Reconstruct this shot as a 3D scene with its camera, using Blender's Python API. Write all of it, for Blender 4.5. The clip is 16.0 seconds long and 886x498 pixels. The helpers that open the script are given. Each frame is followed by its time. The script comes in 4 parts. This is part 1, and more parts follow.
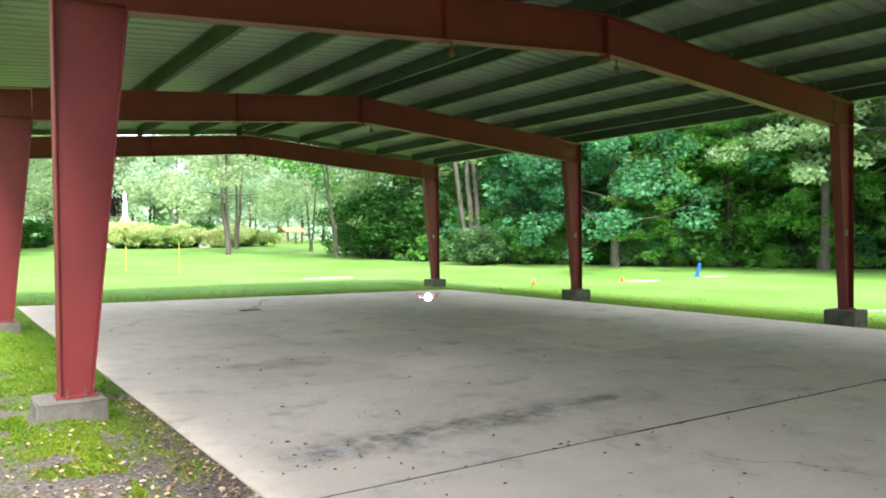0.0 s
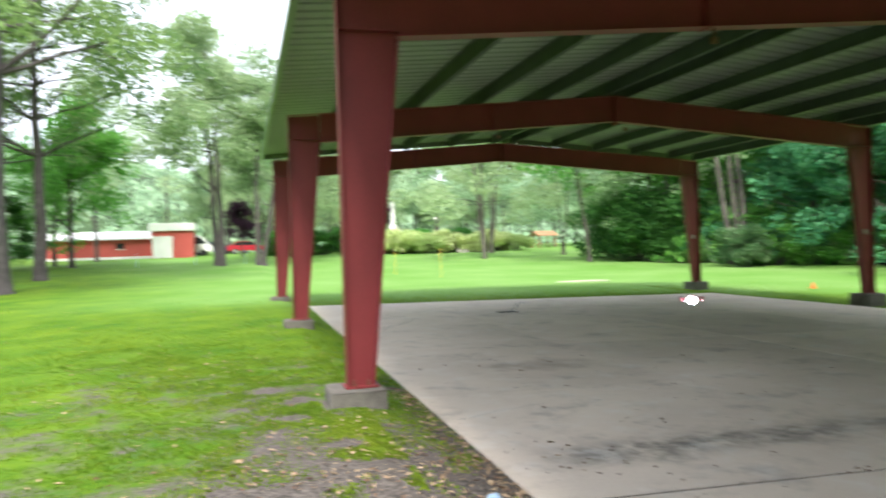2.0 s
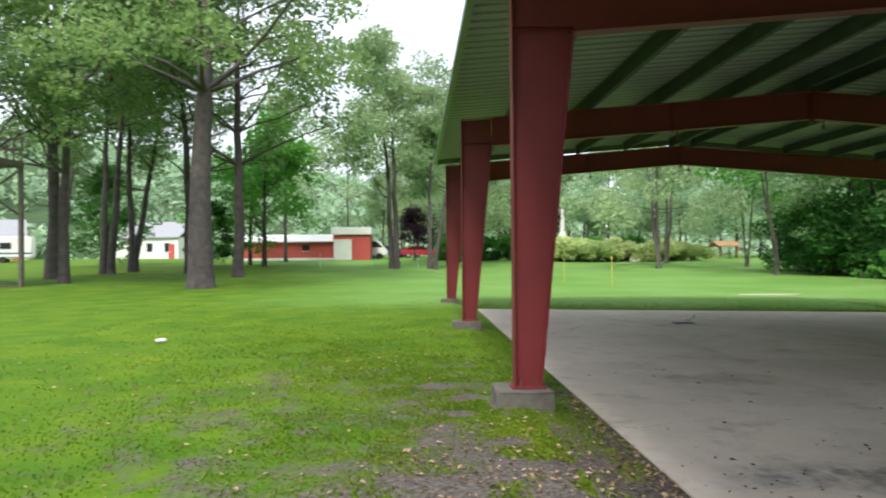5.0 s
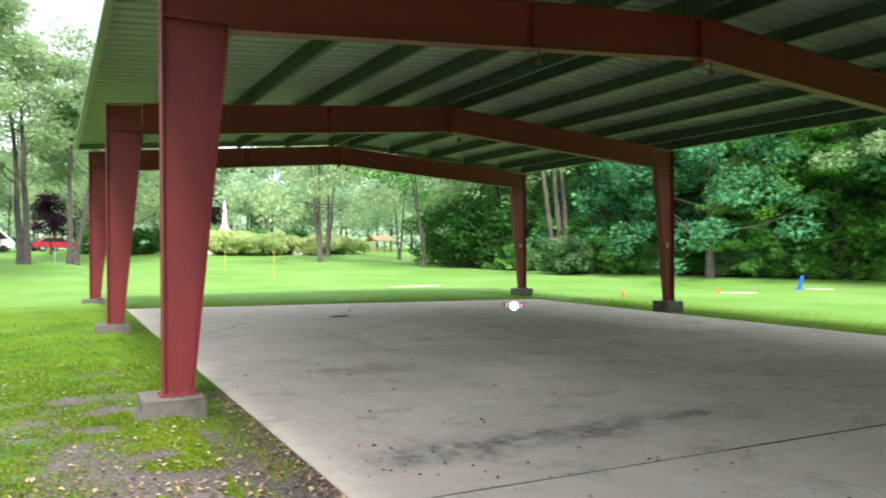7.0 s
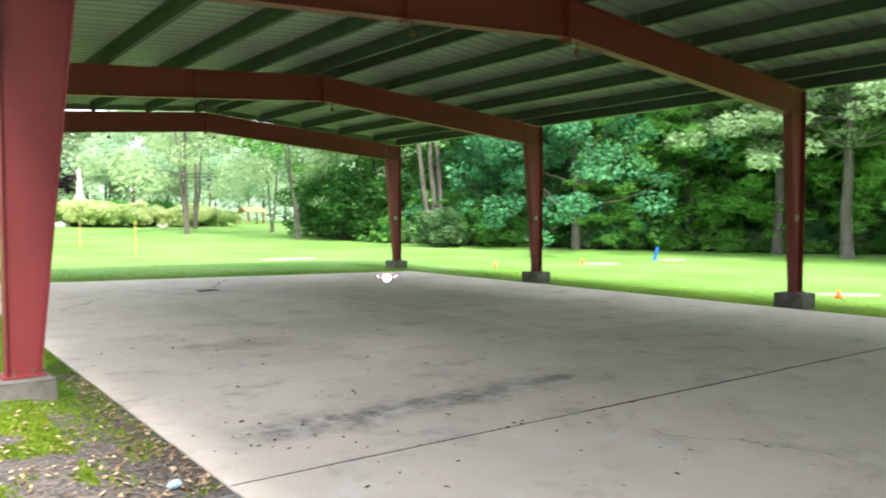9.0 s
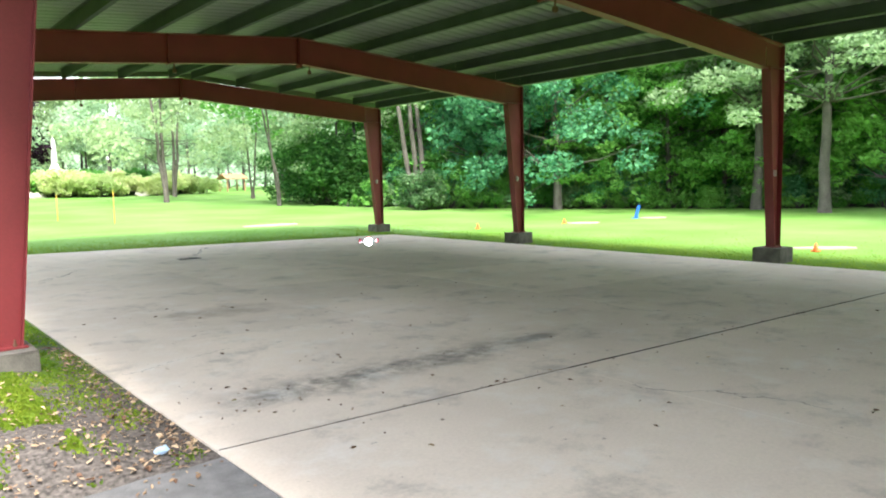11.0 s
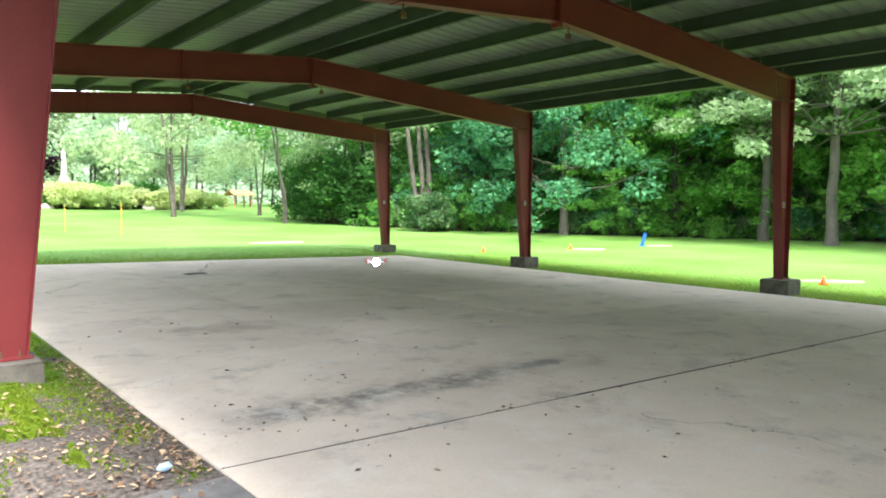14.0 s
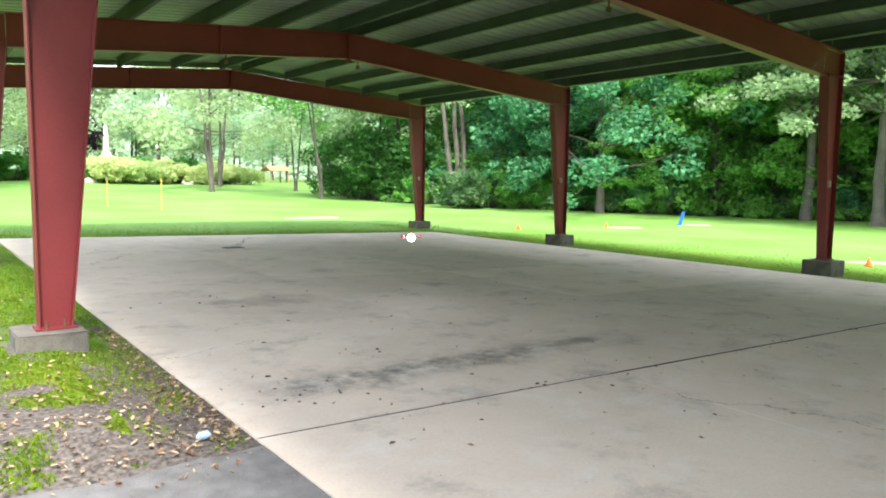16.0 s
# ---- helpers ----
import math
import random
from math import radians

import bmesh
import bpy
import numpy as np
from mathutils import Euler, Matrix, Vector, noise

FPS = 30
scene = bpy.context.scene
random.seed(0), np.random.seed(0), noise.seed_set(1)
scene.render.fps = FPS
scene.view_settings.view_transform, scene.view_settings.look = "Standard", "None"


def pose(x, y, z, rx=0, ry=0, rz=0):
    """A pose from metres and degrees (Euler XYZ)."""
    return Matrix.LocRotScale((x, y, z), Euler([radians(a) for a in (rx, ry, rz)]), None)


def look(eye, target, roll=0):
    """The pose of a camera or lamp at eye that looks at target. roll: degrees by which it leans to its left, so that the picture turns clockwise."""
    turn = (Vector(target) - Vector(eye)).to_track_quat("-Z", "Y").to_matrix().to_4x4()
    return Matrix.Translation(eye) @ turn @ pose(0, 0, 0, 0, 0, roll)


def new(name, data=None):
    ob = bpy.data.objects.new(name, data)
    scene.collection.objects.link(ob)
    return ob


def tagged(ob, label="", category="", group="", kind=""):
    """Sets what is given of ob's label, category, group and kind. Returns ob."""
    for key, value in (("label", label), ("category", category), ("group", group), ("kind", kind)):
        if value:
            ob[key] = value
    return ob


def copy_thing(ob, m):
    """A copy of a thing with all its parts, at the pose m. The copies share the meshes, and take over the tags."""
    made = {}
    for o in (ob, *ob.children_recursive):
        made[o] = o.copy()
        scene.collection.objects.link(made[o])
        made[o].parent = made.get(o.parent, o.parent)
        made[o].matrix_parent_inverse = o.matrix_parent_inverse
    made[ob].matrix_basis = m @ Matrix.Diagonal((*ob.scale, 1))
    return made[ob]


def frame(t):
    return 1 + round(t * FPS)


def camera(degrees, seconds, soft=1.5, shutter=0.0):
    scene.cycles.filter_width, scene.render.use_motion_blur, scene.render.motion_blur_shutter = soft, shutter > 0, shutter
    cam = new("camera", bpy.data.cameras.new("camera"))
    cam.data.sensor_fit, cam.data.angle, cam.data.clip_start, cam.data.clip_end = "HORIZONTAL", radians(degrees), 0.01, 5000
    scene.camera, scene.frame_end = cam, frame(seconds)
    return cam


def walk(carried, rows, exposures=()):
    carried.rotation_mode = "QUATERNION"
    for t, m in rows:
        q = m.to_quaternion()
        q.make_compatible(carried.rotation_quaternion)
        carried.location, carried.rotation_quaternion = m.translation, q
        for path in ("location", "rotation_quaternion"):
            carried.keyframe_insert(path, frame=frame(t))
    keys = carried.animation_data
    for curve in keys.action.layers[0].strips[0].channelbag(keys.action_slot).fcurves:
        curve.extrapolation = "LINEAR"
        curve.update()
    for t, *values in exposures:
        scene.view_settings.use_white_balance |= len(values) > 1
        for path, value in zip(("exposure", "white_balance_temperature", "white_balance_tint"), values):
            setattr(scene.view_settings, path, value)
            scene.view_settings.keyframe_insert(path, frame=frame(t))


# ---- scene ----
cam = camera(63.7, 16.0, soft=1.9, shutter=0.5)
PATH = [
    (0, (-0.688, -7.166, 1.743), (0.477, -5.541, 1.707), -0.6),
    (0.5, (-0.7, -7.159, 1.755), (0.445, -5.519, 1.737), -0.8),
    (1, (-0.709, -7.185, 1.742), (0.35, -5.488, 1.729), -1.2),
    (1.5, (-0.735, -7.211, 1.751), (0.191, -5.438, 1.748), -1.2),
    (2, (-0.754, -7.149, 1.738), (-0.215, -5.223, 1.725), -1.8),
    (2.5, (-0.789, -7.177, 1.756), (-0.586, -5.189, 1.825), -1.8),
    (3, (-0.825, -7.164, 1.763), (-0.902, -5.168, 1.86), -1.0),
    (3.2, (-0.837, -7.174, 1.732), (-0.938, -5.178, 1.816), -0.2),
    (5.3, (-0.728, -7.062, 1.648), (-0.549, -5.07, 1.66), -0.7),
    (5.5, (-0.712, -7.143, 1.667), (-0.425, -5.164, 1.674), -0.8),
    (6, (-0.71, -7.256, 1.699), (-0.07, -5.362, 1.705), -0.7),
    (6.5, (-0.708, -7.27, 1.697), (0.1, -5.441, 1.712), -0.9),
    (7, (-0.691, -7.193, 1.738), (0.268, -5.438, 1.729), -0.3),
    (7.5, (-0.693, -7.277, 1.688), (0.307, -5.545, 1.651), -0.3),
    (8, (-0.667, -7.246, 1.678), (0.413, -5.564, 1.626), -0.5),
    (8.5, (-0.645, -7.165, 1.724), (0.514, -5.537, 1.638), -0.4),
    (9, (-0.649, -7.208, 1.73), (0.597, -5.646, 1.643), -0.0),
    (9.2, (-0.624, -7.25, 1.693), (0.661, -5.72, 1.608), -0.5),
    (11.3, (-0.646, -7.227, 1.73), (0.633, -5.707, 1.492), -1.0),
    (11.5, (-0.655, -7.207, 1.711), (0.637, -5.705, 1.438), -0.3),
    (12, (-0.652, -7.176, 1.702), (0.598, -5.648, 1.378), 0.5),
    (12.5, (-0.64, -7.175, 1.702), (0.609, -5.644, 1.396), 0.9),
    (13, (-0.642, -7.167, 1.739), (0.63, -5.646, 1.478), 1.2),
    (13.5, (-0.659, -7.181, 1.741), (0.619, -5.646, 1.623), 0.6),
    (14, (-0.663, -7.188, 1.728), (0.608, -5.649, 1.598), 0.4),
    (14.5, (-0.659, -7.169, 1.721), (0.577, -5.605, 1.556), 0.4),
    (15, (-0.654, -7.161, 1.719), (0.556, -5.577, 1.552), 0.8),
    (15.5, (-0.652, -7.16, 1.721), (0.548, -5.569, 1.55), 0.7),
    (16, (-0.658, -7.164, 1.715), (0.535, -5.571, 1.52), 0.8),
]
walk(cam, [(t, look(eye, target, roll)) for t, eye, target, roll in PATH],
     exposures=[(0, 1.3), (1, 1.42), (1.5, 1.2), (2, 0.8), (3, 0.05), (5.5, 0.15), (6, 0.42), (7, 0.9), (9, 1.38), (12.5, 1.48), (16, 1.4)])

# ---- world, sun, exposure ----
world = bpy.data.worlds.new("world")
scene.world = world
world.use_nodes = True
wn = world.node_tree
sky = wn.nodes.new("ShaderNodeTexSky")
sky.sky_type = "NISHITA"
sky.sun_disc = False
SUN_EL, SUN_AZ = radians(51), radians(194)
sky.sun_elevation, sky.sun_rotation = SUN_EL, SUN_AZ
sky.dust_density, sky.ozone_density, sky.air_density = 4.0, 0.6, 0.8
haze = wn.nodes.new("ShaderNodeMix")
haze.data_type = "RGBA"
haze.inputs[0].default_value = 0.85
haze.inputs[7].default_value = (9.2, 9.7, 11.0, 1)
wn.links.new(sky.outputs[0], haze.inputs[6])
wn.links.new(haze.outputs[2], wn.nodes["Background"].inputs[0])
wn.nodes["Background"].inputs[1].default_value = 0.155
sun = new("sun", bpy.data.lights.new("sun", "SUN"))
sun.data.energy, sun.data.angle, sun.data.color = 3.9, radians(14), (1.0, 0.955, 0.89)
sun_dir = Vector((math.sin(SUN_AZ) * math.cos(SUN_EL), math.cos(SUN_AZ) * math.cos(SUN_EL), math.sin(SUN_EL)))
sun.matrix_world = look(sun_dir * 50, (0, 0, 0))


# ---- materials ----
def material(name, base, rough=0.8, second=None, scale=4.0, fine=60.0, bump=0.2, metal=0.0, contrast=0.5, random_mix=0.0, through_light=0.0):
    """Base colour broken up by a coarse and a fine noise, with relief."""
    m = bpy.data.materials.new(name)
    m.use_nodes = True
    n, l = m.node_tree.nodes, m.node_tree.links
    b = n["Principled BSDF"]
    second = second or tuple(c * 0.6 for c in base)
    geo = n.new("ShaderNodeTexCoord")
    big, small = n.new("ShaderNodeTexNoise"), n.new("ShaderNodeTexNoise")
    big.inputs["Scale"].default_value, small.inputs["Scale"].default_value = scale, fine
    big.inputs["Detail"].default_value = 6
    for t in (big, small):
        l.new(geo.outputs["Object"], t.inputs["Vector"])
    add = n.new("ShaderNodeMath")
    add.operation = "MULTIPLY_ADD"
    l.new(small.outputs[0], add.inputs[0])
    add.inputs[1].default_value = 0.5
    l.new(big.outputs[0], add.inputs[2])
    last = add.outputs[0]
    if random_mix:
        info = n.new("ShaderNodeNewGeometry")
        obj = n.new("ShaderNodeObjectInfo")
        sm = n.new("ShaderNodeMath")
        sm.operation = "ADD"
        l.new(info.outputs["Random Per Island"], sm.inputs[0])
        l.new(obj.outputs["Random"], sm.inputs[1])
        r = n.new("ShaderNodeMath")
        r.operation = "MULTIPLY_ADD"
        l.new(sm.outputs[0], r.inputs[0])
        r.inputs[1].default_value = random_mix
        l.new(last, r.inputs[2])
        sub = n.new("ShaderNodeMath")
        sub.operation = "SUBTRACT"
        l.new(r.outputs[0], sub.inputs[0])
        sub.inputs[1].default_value = random_mix
        last = sub.outputs[0]
    ramp = n.new("ShaderNodeValToRGB")
    ramp.color_ramp.elements[0].position = 0.75 - contrast / 2
    ramp.color_ramp.elements[1].position = 0.75 + contrast / 2
    ramp.color_ramp.elements[0].color, ramp.color_ramp.elements[1].color = (*second, 1), (*base, 1)
    l.new(last, ramp.inputs[0])
    l.new(ramp.outputs[0], b.inputs["Base Color"])
    b.inputs["Roughness"].default_value, b.inputs["Metallic"].default_value = rough, metal
    if bump:
        bp = n.new("ShaderNodeBump")
        bp.inputs["Strength"].default_value, bp.inputs["Distance"].default_value = bump, 0.02
        l.new(add.outputs[0], bp.inputs["Height"])
        l.new(bp.outputs[0], b.inputs["Normal"])
    if through_light:
        tr = n.new("ShaderNodeBsdfTranslucent")
        mix = n.new("ShaderNodeMixShader")
        l.new(ramp.outputs[0], tr.inputs[0])
        mix.inputs[0].default_value = through_light
        l.new(b.outputs[0], mix.inputs[1])
        l.new(tr.outputs[0], mix.inputs[2])
        l.new(mix.outputs[0], n["Material Output"].inputs["Surface"])
        b.inputs["Specular IOR Level"].default_value = 0.12
    return m


def leafy(name, base, second, mixing=0.45):
    return material(name, base, 0.55, second, 0.35, 3.0, 0.0, random_mix=mixing, through_light=0.5, contrast=0.7)


M_RED = material("red_oxide_paint", (0.205, 0.026, 0.03), 0.5, (0.15, 0.019, 0.022), 1.2, 40, 0.05)
M_PURLIN = material("grey_green_steel", (0.05, 0.068, 0.062), 0.6, (0.03, 0.042, 0.038), 2, 30, 0.05)
M_DECK = material("pale_roof_sheet", (0.27, 0.30, 0.27), 0.5, (0.19, 0.22, 0.19), 0.8, 25, 0.05)
M_TRIM = material("green_trim", (0.20, 0.27, 0.20), 0.45, (0.15, 0.21, 0.15), 2, 40, 0.03)
M_PAD = material("weathered_footing", (0.175, 0.16, 0.138), 0.9, (0.075, 0.07, 0.06), 5, 70, 0.5)
M_BOLT = material("rusty_bolt", (0.22, 0.12, 0.07), 0.7, (0.12, 0.07, 0.05), 20, 90, 0.2, 0.5)
M_ASPHALT = material("worn_asphalt", (0.19, 0.186, 0.185), 0.92, (0.085, 0.084, 0.082), 6, 130, 0.7, contrast=0.6)
M_BARK = material("grey_bark", (0.115, 0.098, 0.095), 0.95, (0.05, 0.042, 0.042), 3, 14, 0.9)
M_PALEBARK = material("pale_bark", (0.15, 0.135, 0.115), 0.95, (0.07, 0.062, 0.053), 2, 12, 0.7)
M_LEAF = leafy("leaf_green", (0.18, 0.44, 0.085), (0.05, 0.19, 0.035))
M_LEAF_YOUNG = leafy("leaf_young", (0.27, 0.56, 0.13), (0.08, 0.29, 0.055))
M_LEAF_BLUE = leafy("leaf_blue_green", (0.18, 0.46, 0.22), (0.045, 0.19, 0.09))
# pale foliage, its colour lifted further to stand for distant haze
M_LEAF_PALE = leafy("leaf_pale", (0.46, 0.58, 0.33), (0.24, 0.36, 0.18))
M_LEAF_DARK = leafy("leaf_dark", (0.11, 0.28, 0.065), (0.03, 0.11, 0.028))
M_LEAF_GROVE = leafy("leaf_grove", (0.30, 0.43, 0.16), (0.12, 0.23, 0.085))
M_LEAF_SILVER = leafy("leaf_silver", (0.34, 0.48, 0.25), (0.10, 0.22, 0.09))
# the haze of distance is put into this washed-out leaf colour
M_LEAF_HAZED = leafy("leaf_far", (0.48, 0.64, 0.42), (0.25, 0.41, 0.24))
M_LEAF_PURPLE = leafy("leaf_purple", (0.045, 0.022, 0.04), (0.022, 0.012, 0.02))
M_STRAW = leafy("straw_grass", (0.70, 0.76, 0.40), (0.46, 0.60, 0.24))
M_WHITE = material("white_paint", (0.8, 0.8, 0.78), 0.5, (0.68, 0.68, 0.66), 1, 20, 0.03)
M_REDWALL = material("red_siding", (0.55, 0.10, 0.085), 0.7, (0.44, 0.075, 0.065), 0.7, 20, 0.1)
M_ORANGE = material("orange_plastic", (0.75, 0.16, 0.02), 0.45, (0.6, 0.11, 0.02), 4, 60, 0.02)
M_BLUE = material("blue_plastic", (0.015, 0.13, 0.62), 0.4, (0.01, 0.09, 0.45), 4, 60, 0.02)
M_YELLOW = material("yellow_paint", (0.7, 0.5, 0.05), 0.5, (0.55, 0.38, 0.05), 4, 60, 0.02)
M_WOOD = material("weathered_wood", (0.20, 0.17, 0.145), 0.85, (0.11, 0.09, 0.08), 3, 25, 0.4)
M_CEDAR = material("orange_wood", (0.40, 0.23, 0.12), 0.7, (0.27, 0.15, 0.08), 3, 25, 0.3)
M_DARK = material("dark_rubber", (0.025, 0.025, 0.027), 0.6, (0.015, 0.015, 0.016), 6, 60, 0.1)
M_CARRED = material("red_car_paint", (0.45, 0.03, 0.05), 0.25, (0.4, 0.025, 0.04), 2, 20, 0)
M_CARBLUE = material("blue_car_paint", (0.03, 0.06, 0.16), 0.25, (0.025, 0.05, 0.13), 2, 20, 0)
M_GLASS = material("dark_window_glass", (0.03, 0.035, 0.04), 0.08, (0.02, 0.025, 0.03), 2, 20, 0)
M_GALV = material("galvanised_metal", (0.5, 0.5, 0.5), 0.4, (0.38, 0.38, 0.38), 5, 60, 0.05, 0.7)
M_MAT = material("pale_mat", (0.42, 0.44, 0.31), 0.85, (0.31, 0.36, 0.2), 3, 40, 0.1)
M_ROCK = material("pale_boulder", (0.6, 0.56, 0.52), 0.9, (0.42, 0.39, 0.36), 2, 20, 0.6)
M_FALLEN = material("fallen_leaf", (0.46, 0.34, 0.21), 0.8, (0.13, 0.065, 0.035), 1, 8, 0, random_mix=0.8, contrast=0.9)
M_HILL = material("wooded_hill", (0.06, 0.11, 0.04), 0.95, (0.03, 0.06, 0.022), 0.06, 0.5, 0.0)
M_SOIL = material("joint_dirt", (0.03, 0.026, 0.022), 1.0, (0.015, 0.013, 0.011), 6, 60, 0.3)
M_LITTER_BLUE = material("pale_blue_wrapper", (0.45, 0.62, 0.85), 0.4, (0.35, 0.5, 0.75), 20, 90, 0.1)


def concrete_material():
    m = material("stained_concrete", (0.70, 0.605, 0.50), 0.8, (0.53, 0.455, 0.375), 0.55, 45, 0.15, contrast=0.75)
    n, l = m.node_tree.nodes, m.node_tree.links
    b = n["Principled BSDF"]
    base = b.inputs["Base Color"].links[0].from_socket
    co = n.new("ShaderNodeNewGeometry").outputs["Position"]
    def noise_node(scale, detail=5, rough=0.6):
        t = n.new("ShaderNodeTexNoise")
        t.inputs["Scale"].default_value, t.inputs["Detail"].default_value, t.inputs["Roughness"].default_value = scale, detail, rough
        l.new(co, t.inputs["Vector"])
        return t
    def math_node(op, a, c):
        t = n.new("ShaderNodeMath")
        t.operation = op
        for i, v in enumerate((a, c)):
            if isinstance(v, (int, float)):
                t.inputs[i].default_value = v
            else:
                l.new(v, t.inputs[i])
        return t.outputs[0]
    def darken(colour, fac, tone):
        t = n.new("ShaderNodeMix")
        t.data_type = "RGBA"
        l.new(fac, t.inputs[0])
        l.new(colour, t.inputs[6])
        t.inputs[7].default_value = (*tone, 1)
        return t.outputs[2]
    def band(value, lo, hi):
        t = n.new("ShaderNodeMapRange")
        t.interpolation_type = "SMOOTHSTEP"
        l.new(value, t.inputs[0])
        t.inputs[1].default_value, t.inputs[2].default_value = lo, hi
        return t.outputs[0]
    sep = n.new("ShaderNodeSeparateXYZ")
    l.new(co, sep.inputs[0])
    wob = noise_node(1.3).outputs[0]
    # the damp streak that runs across the slab
    streak = math_node("ADD", sep.outputs[1], math_node("MULTIPLY", wob, 0.5))
    streak = math_node("ABSOLUTE", math_node("ADD", streak, 1.62), 0)
    inv = math_node("SUBTRACT", 1.0, band(streak, 0.02, 0.5))
    ends = math_node("MULTIPLY", band(sep.outputs[0], 1.3, 2.0), math_node("SUBTRACT", 1.0, band(sep.outputs[0], 3.6, 6.6)))
    fac = math_node("MULTIPLY", math_node("MULTIPLY", inv, ends), band(noise_node(4.0, 9, 0.72).outputs[0], 0.3, 0.66))
    col = darken(base, math_node("MULTIPLY", fac, 0.95), (0.12, 0.11, 0.095))
    # one dark blot further along the streak
    blot = math_node("ADD", math_node("POWER", math_node("MULTIPLY", math_node("SUBTRACT", sep.outputs[0], 5.2), 2.2), 2.0), math_node("POWER", math_node("MULTIPLY", math_node("ADD", sep.outputs[1], 1.85), 4.5), 2.0))
    blot = math_node("SUBTRACT", 1.0, band(math_node("ADD", blot, wob), 0.55, 1.1))
    col = darken(col, math_node("MULTIPLY", blot, 0.7), (0.13, 0.12, 0.105))
    # old oil and water marks
    spots = band(noise_node(1.3, 9, 0.74).outputs[0], 0.5, 0.7)
    col = darken(col, math_node("MULTIPLY", spots, 0.5), (0.21, 0.20, 0.18))
    specks = band(noise_node(7.0, 2).outputs[0], 0.70, 0.76)
    col = darken(col, math_node("MULTIPLY", specks, 0.6), (0.15, 0.13, 0.11))
    # brown stain on the panel by the column
    rust = math_node("ADD", math_node("POWER", math_node("MULTIPLY", math_node("SUBTRACT", sep.outputs[0], 3.3), 0.8), 2.0), math_node("POWER", math_node("MULTIPLY", math_node("SUBTRACT", sep.outputs[1], 2.3), 1.5), 2.0))
    rust = math_node("SUBTRACT", 1.0, band(math_node("ADD", rust, math_node("MULTIPLY", noise_node(2.4, 8, 0.7).outputs[0], 2.2)), 0.9, 1.9))
    col = darken(col, math_node("MULTIPLY", rust, 0.55), (0.27, 0.21, 0.16))
    # pale scoured patches
    pale = band(noise_node(1.9, 9, 0.72).outputs[0], 0.48, 0.72)
    col = darken(col, math_node("MULTIPLY", pale, 0.5), (0.70, 0.68, 0.63))
    # cracks, each along a wandering line
    wander = math_node("MULTIPLY", math_node("SUBTRACT", noise_node(1.6, 8, 0.65).outputs[0], 0.5), 0.9)
    for x0, y0, x1, y1, w in ((1.9, 7.5, 3.2, 9.4, 0.012), (5.8, 10.1, 7.2, 12.9, 0.022), (3.2, 9.4, 2.2, 12.0, 0.009), (4.35, -3.7, 4.9, -5.1, 0.006), (1.2, -0.35, 2.4, -0.05, 0.004), (7.4, -0.9, 7.7, -2.5, 0.007)):
        n_len = math.hypot(x1 - x0, y1 - y0)
        ux, uy = (x1 - x0) / n_len, (y1 - y0) / n_len
        dx, dy = math_node("SUBTRACT", sep.outputs[0], x0), math_node("SUBTRACT", sep.outputs[1], y0)
        along = math_node("ADD", math_node("MULTIPLY", dx, ux), math_node("MULTIPLY", dy, uy))
        off = math_node("ADD", math_node("SUBTRACT", math_node("MULTIPLY", dx, uy), math_node("MULTIPLY", dy, ux)), wander)
        line = math_node("LESS_THAN", math_node("ABSOLUTE", off, 0), w)
        line = math_node("MULTIPLY", line, math_node("MULTIPLY", math_node("GREATER_THAN", along, 0.0), math_node("LESS_THAN", along, n_len)))
        col = darken(col, math_node("MULTIPLY", line, 0.85), (0.07, 0.065, 0.06))
    # each cast panel has a tone of its own
    tone = math_node("ADD", math_node("MULTIPLY", n.new("ShaderNodeObjectInfo").outputs["Random"], 0.16), 0.90)
    hsv = n.new("ShaderNodeHueSaturation")
    l.new(tone, hsv.inputs["Value"])
    l.new(col, hsv.inputs["Color"])
    l.new(hsv.outputs[0], b.inputs["Base Color"])
    return m


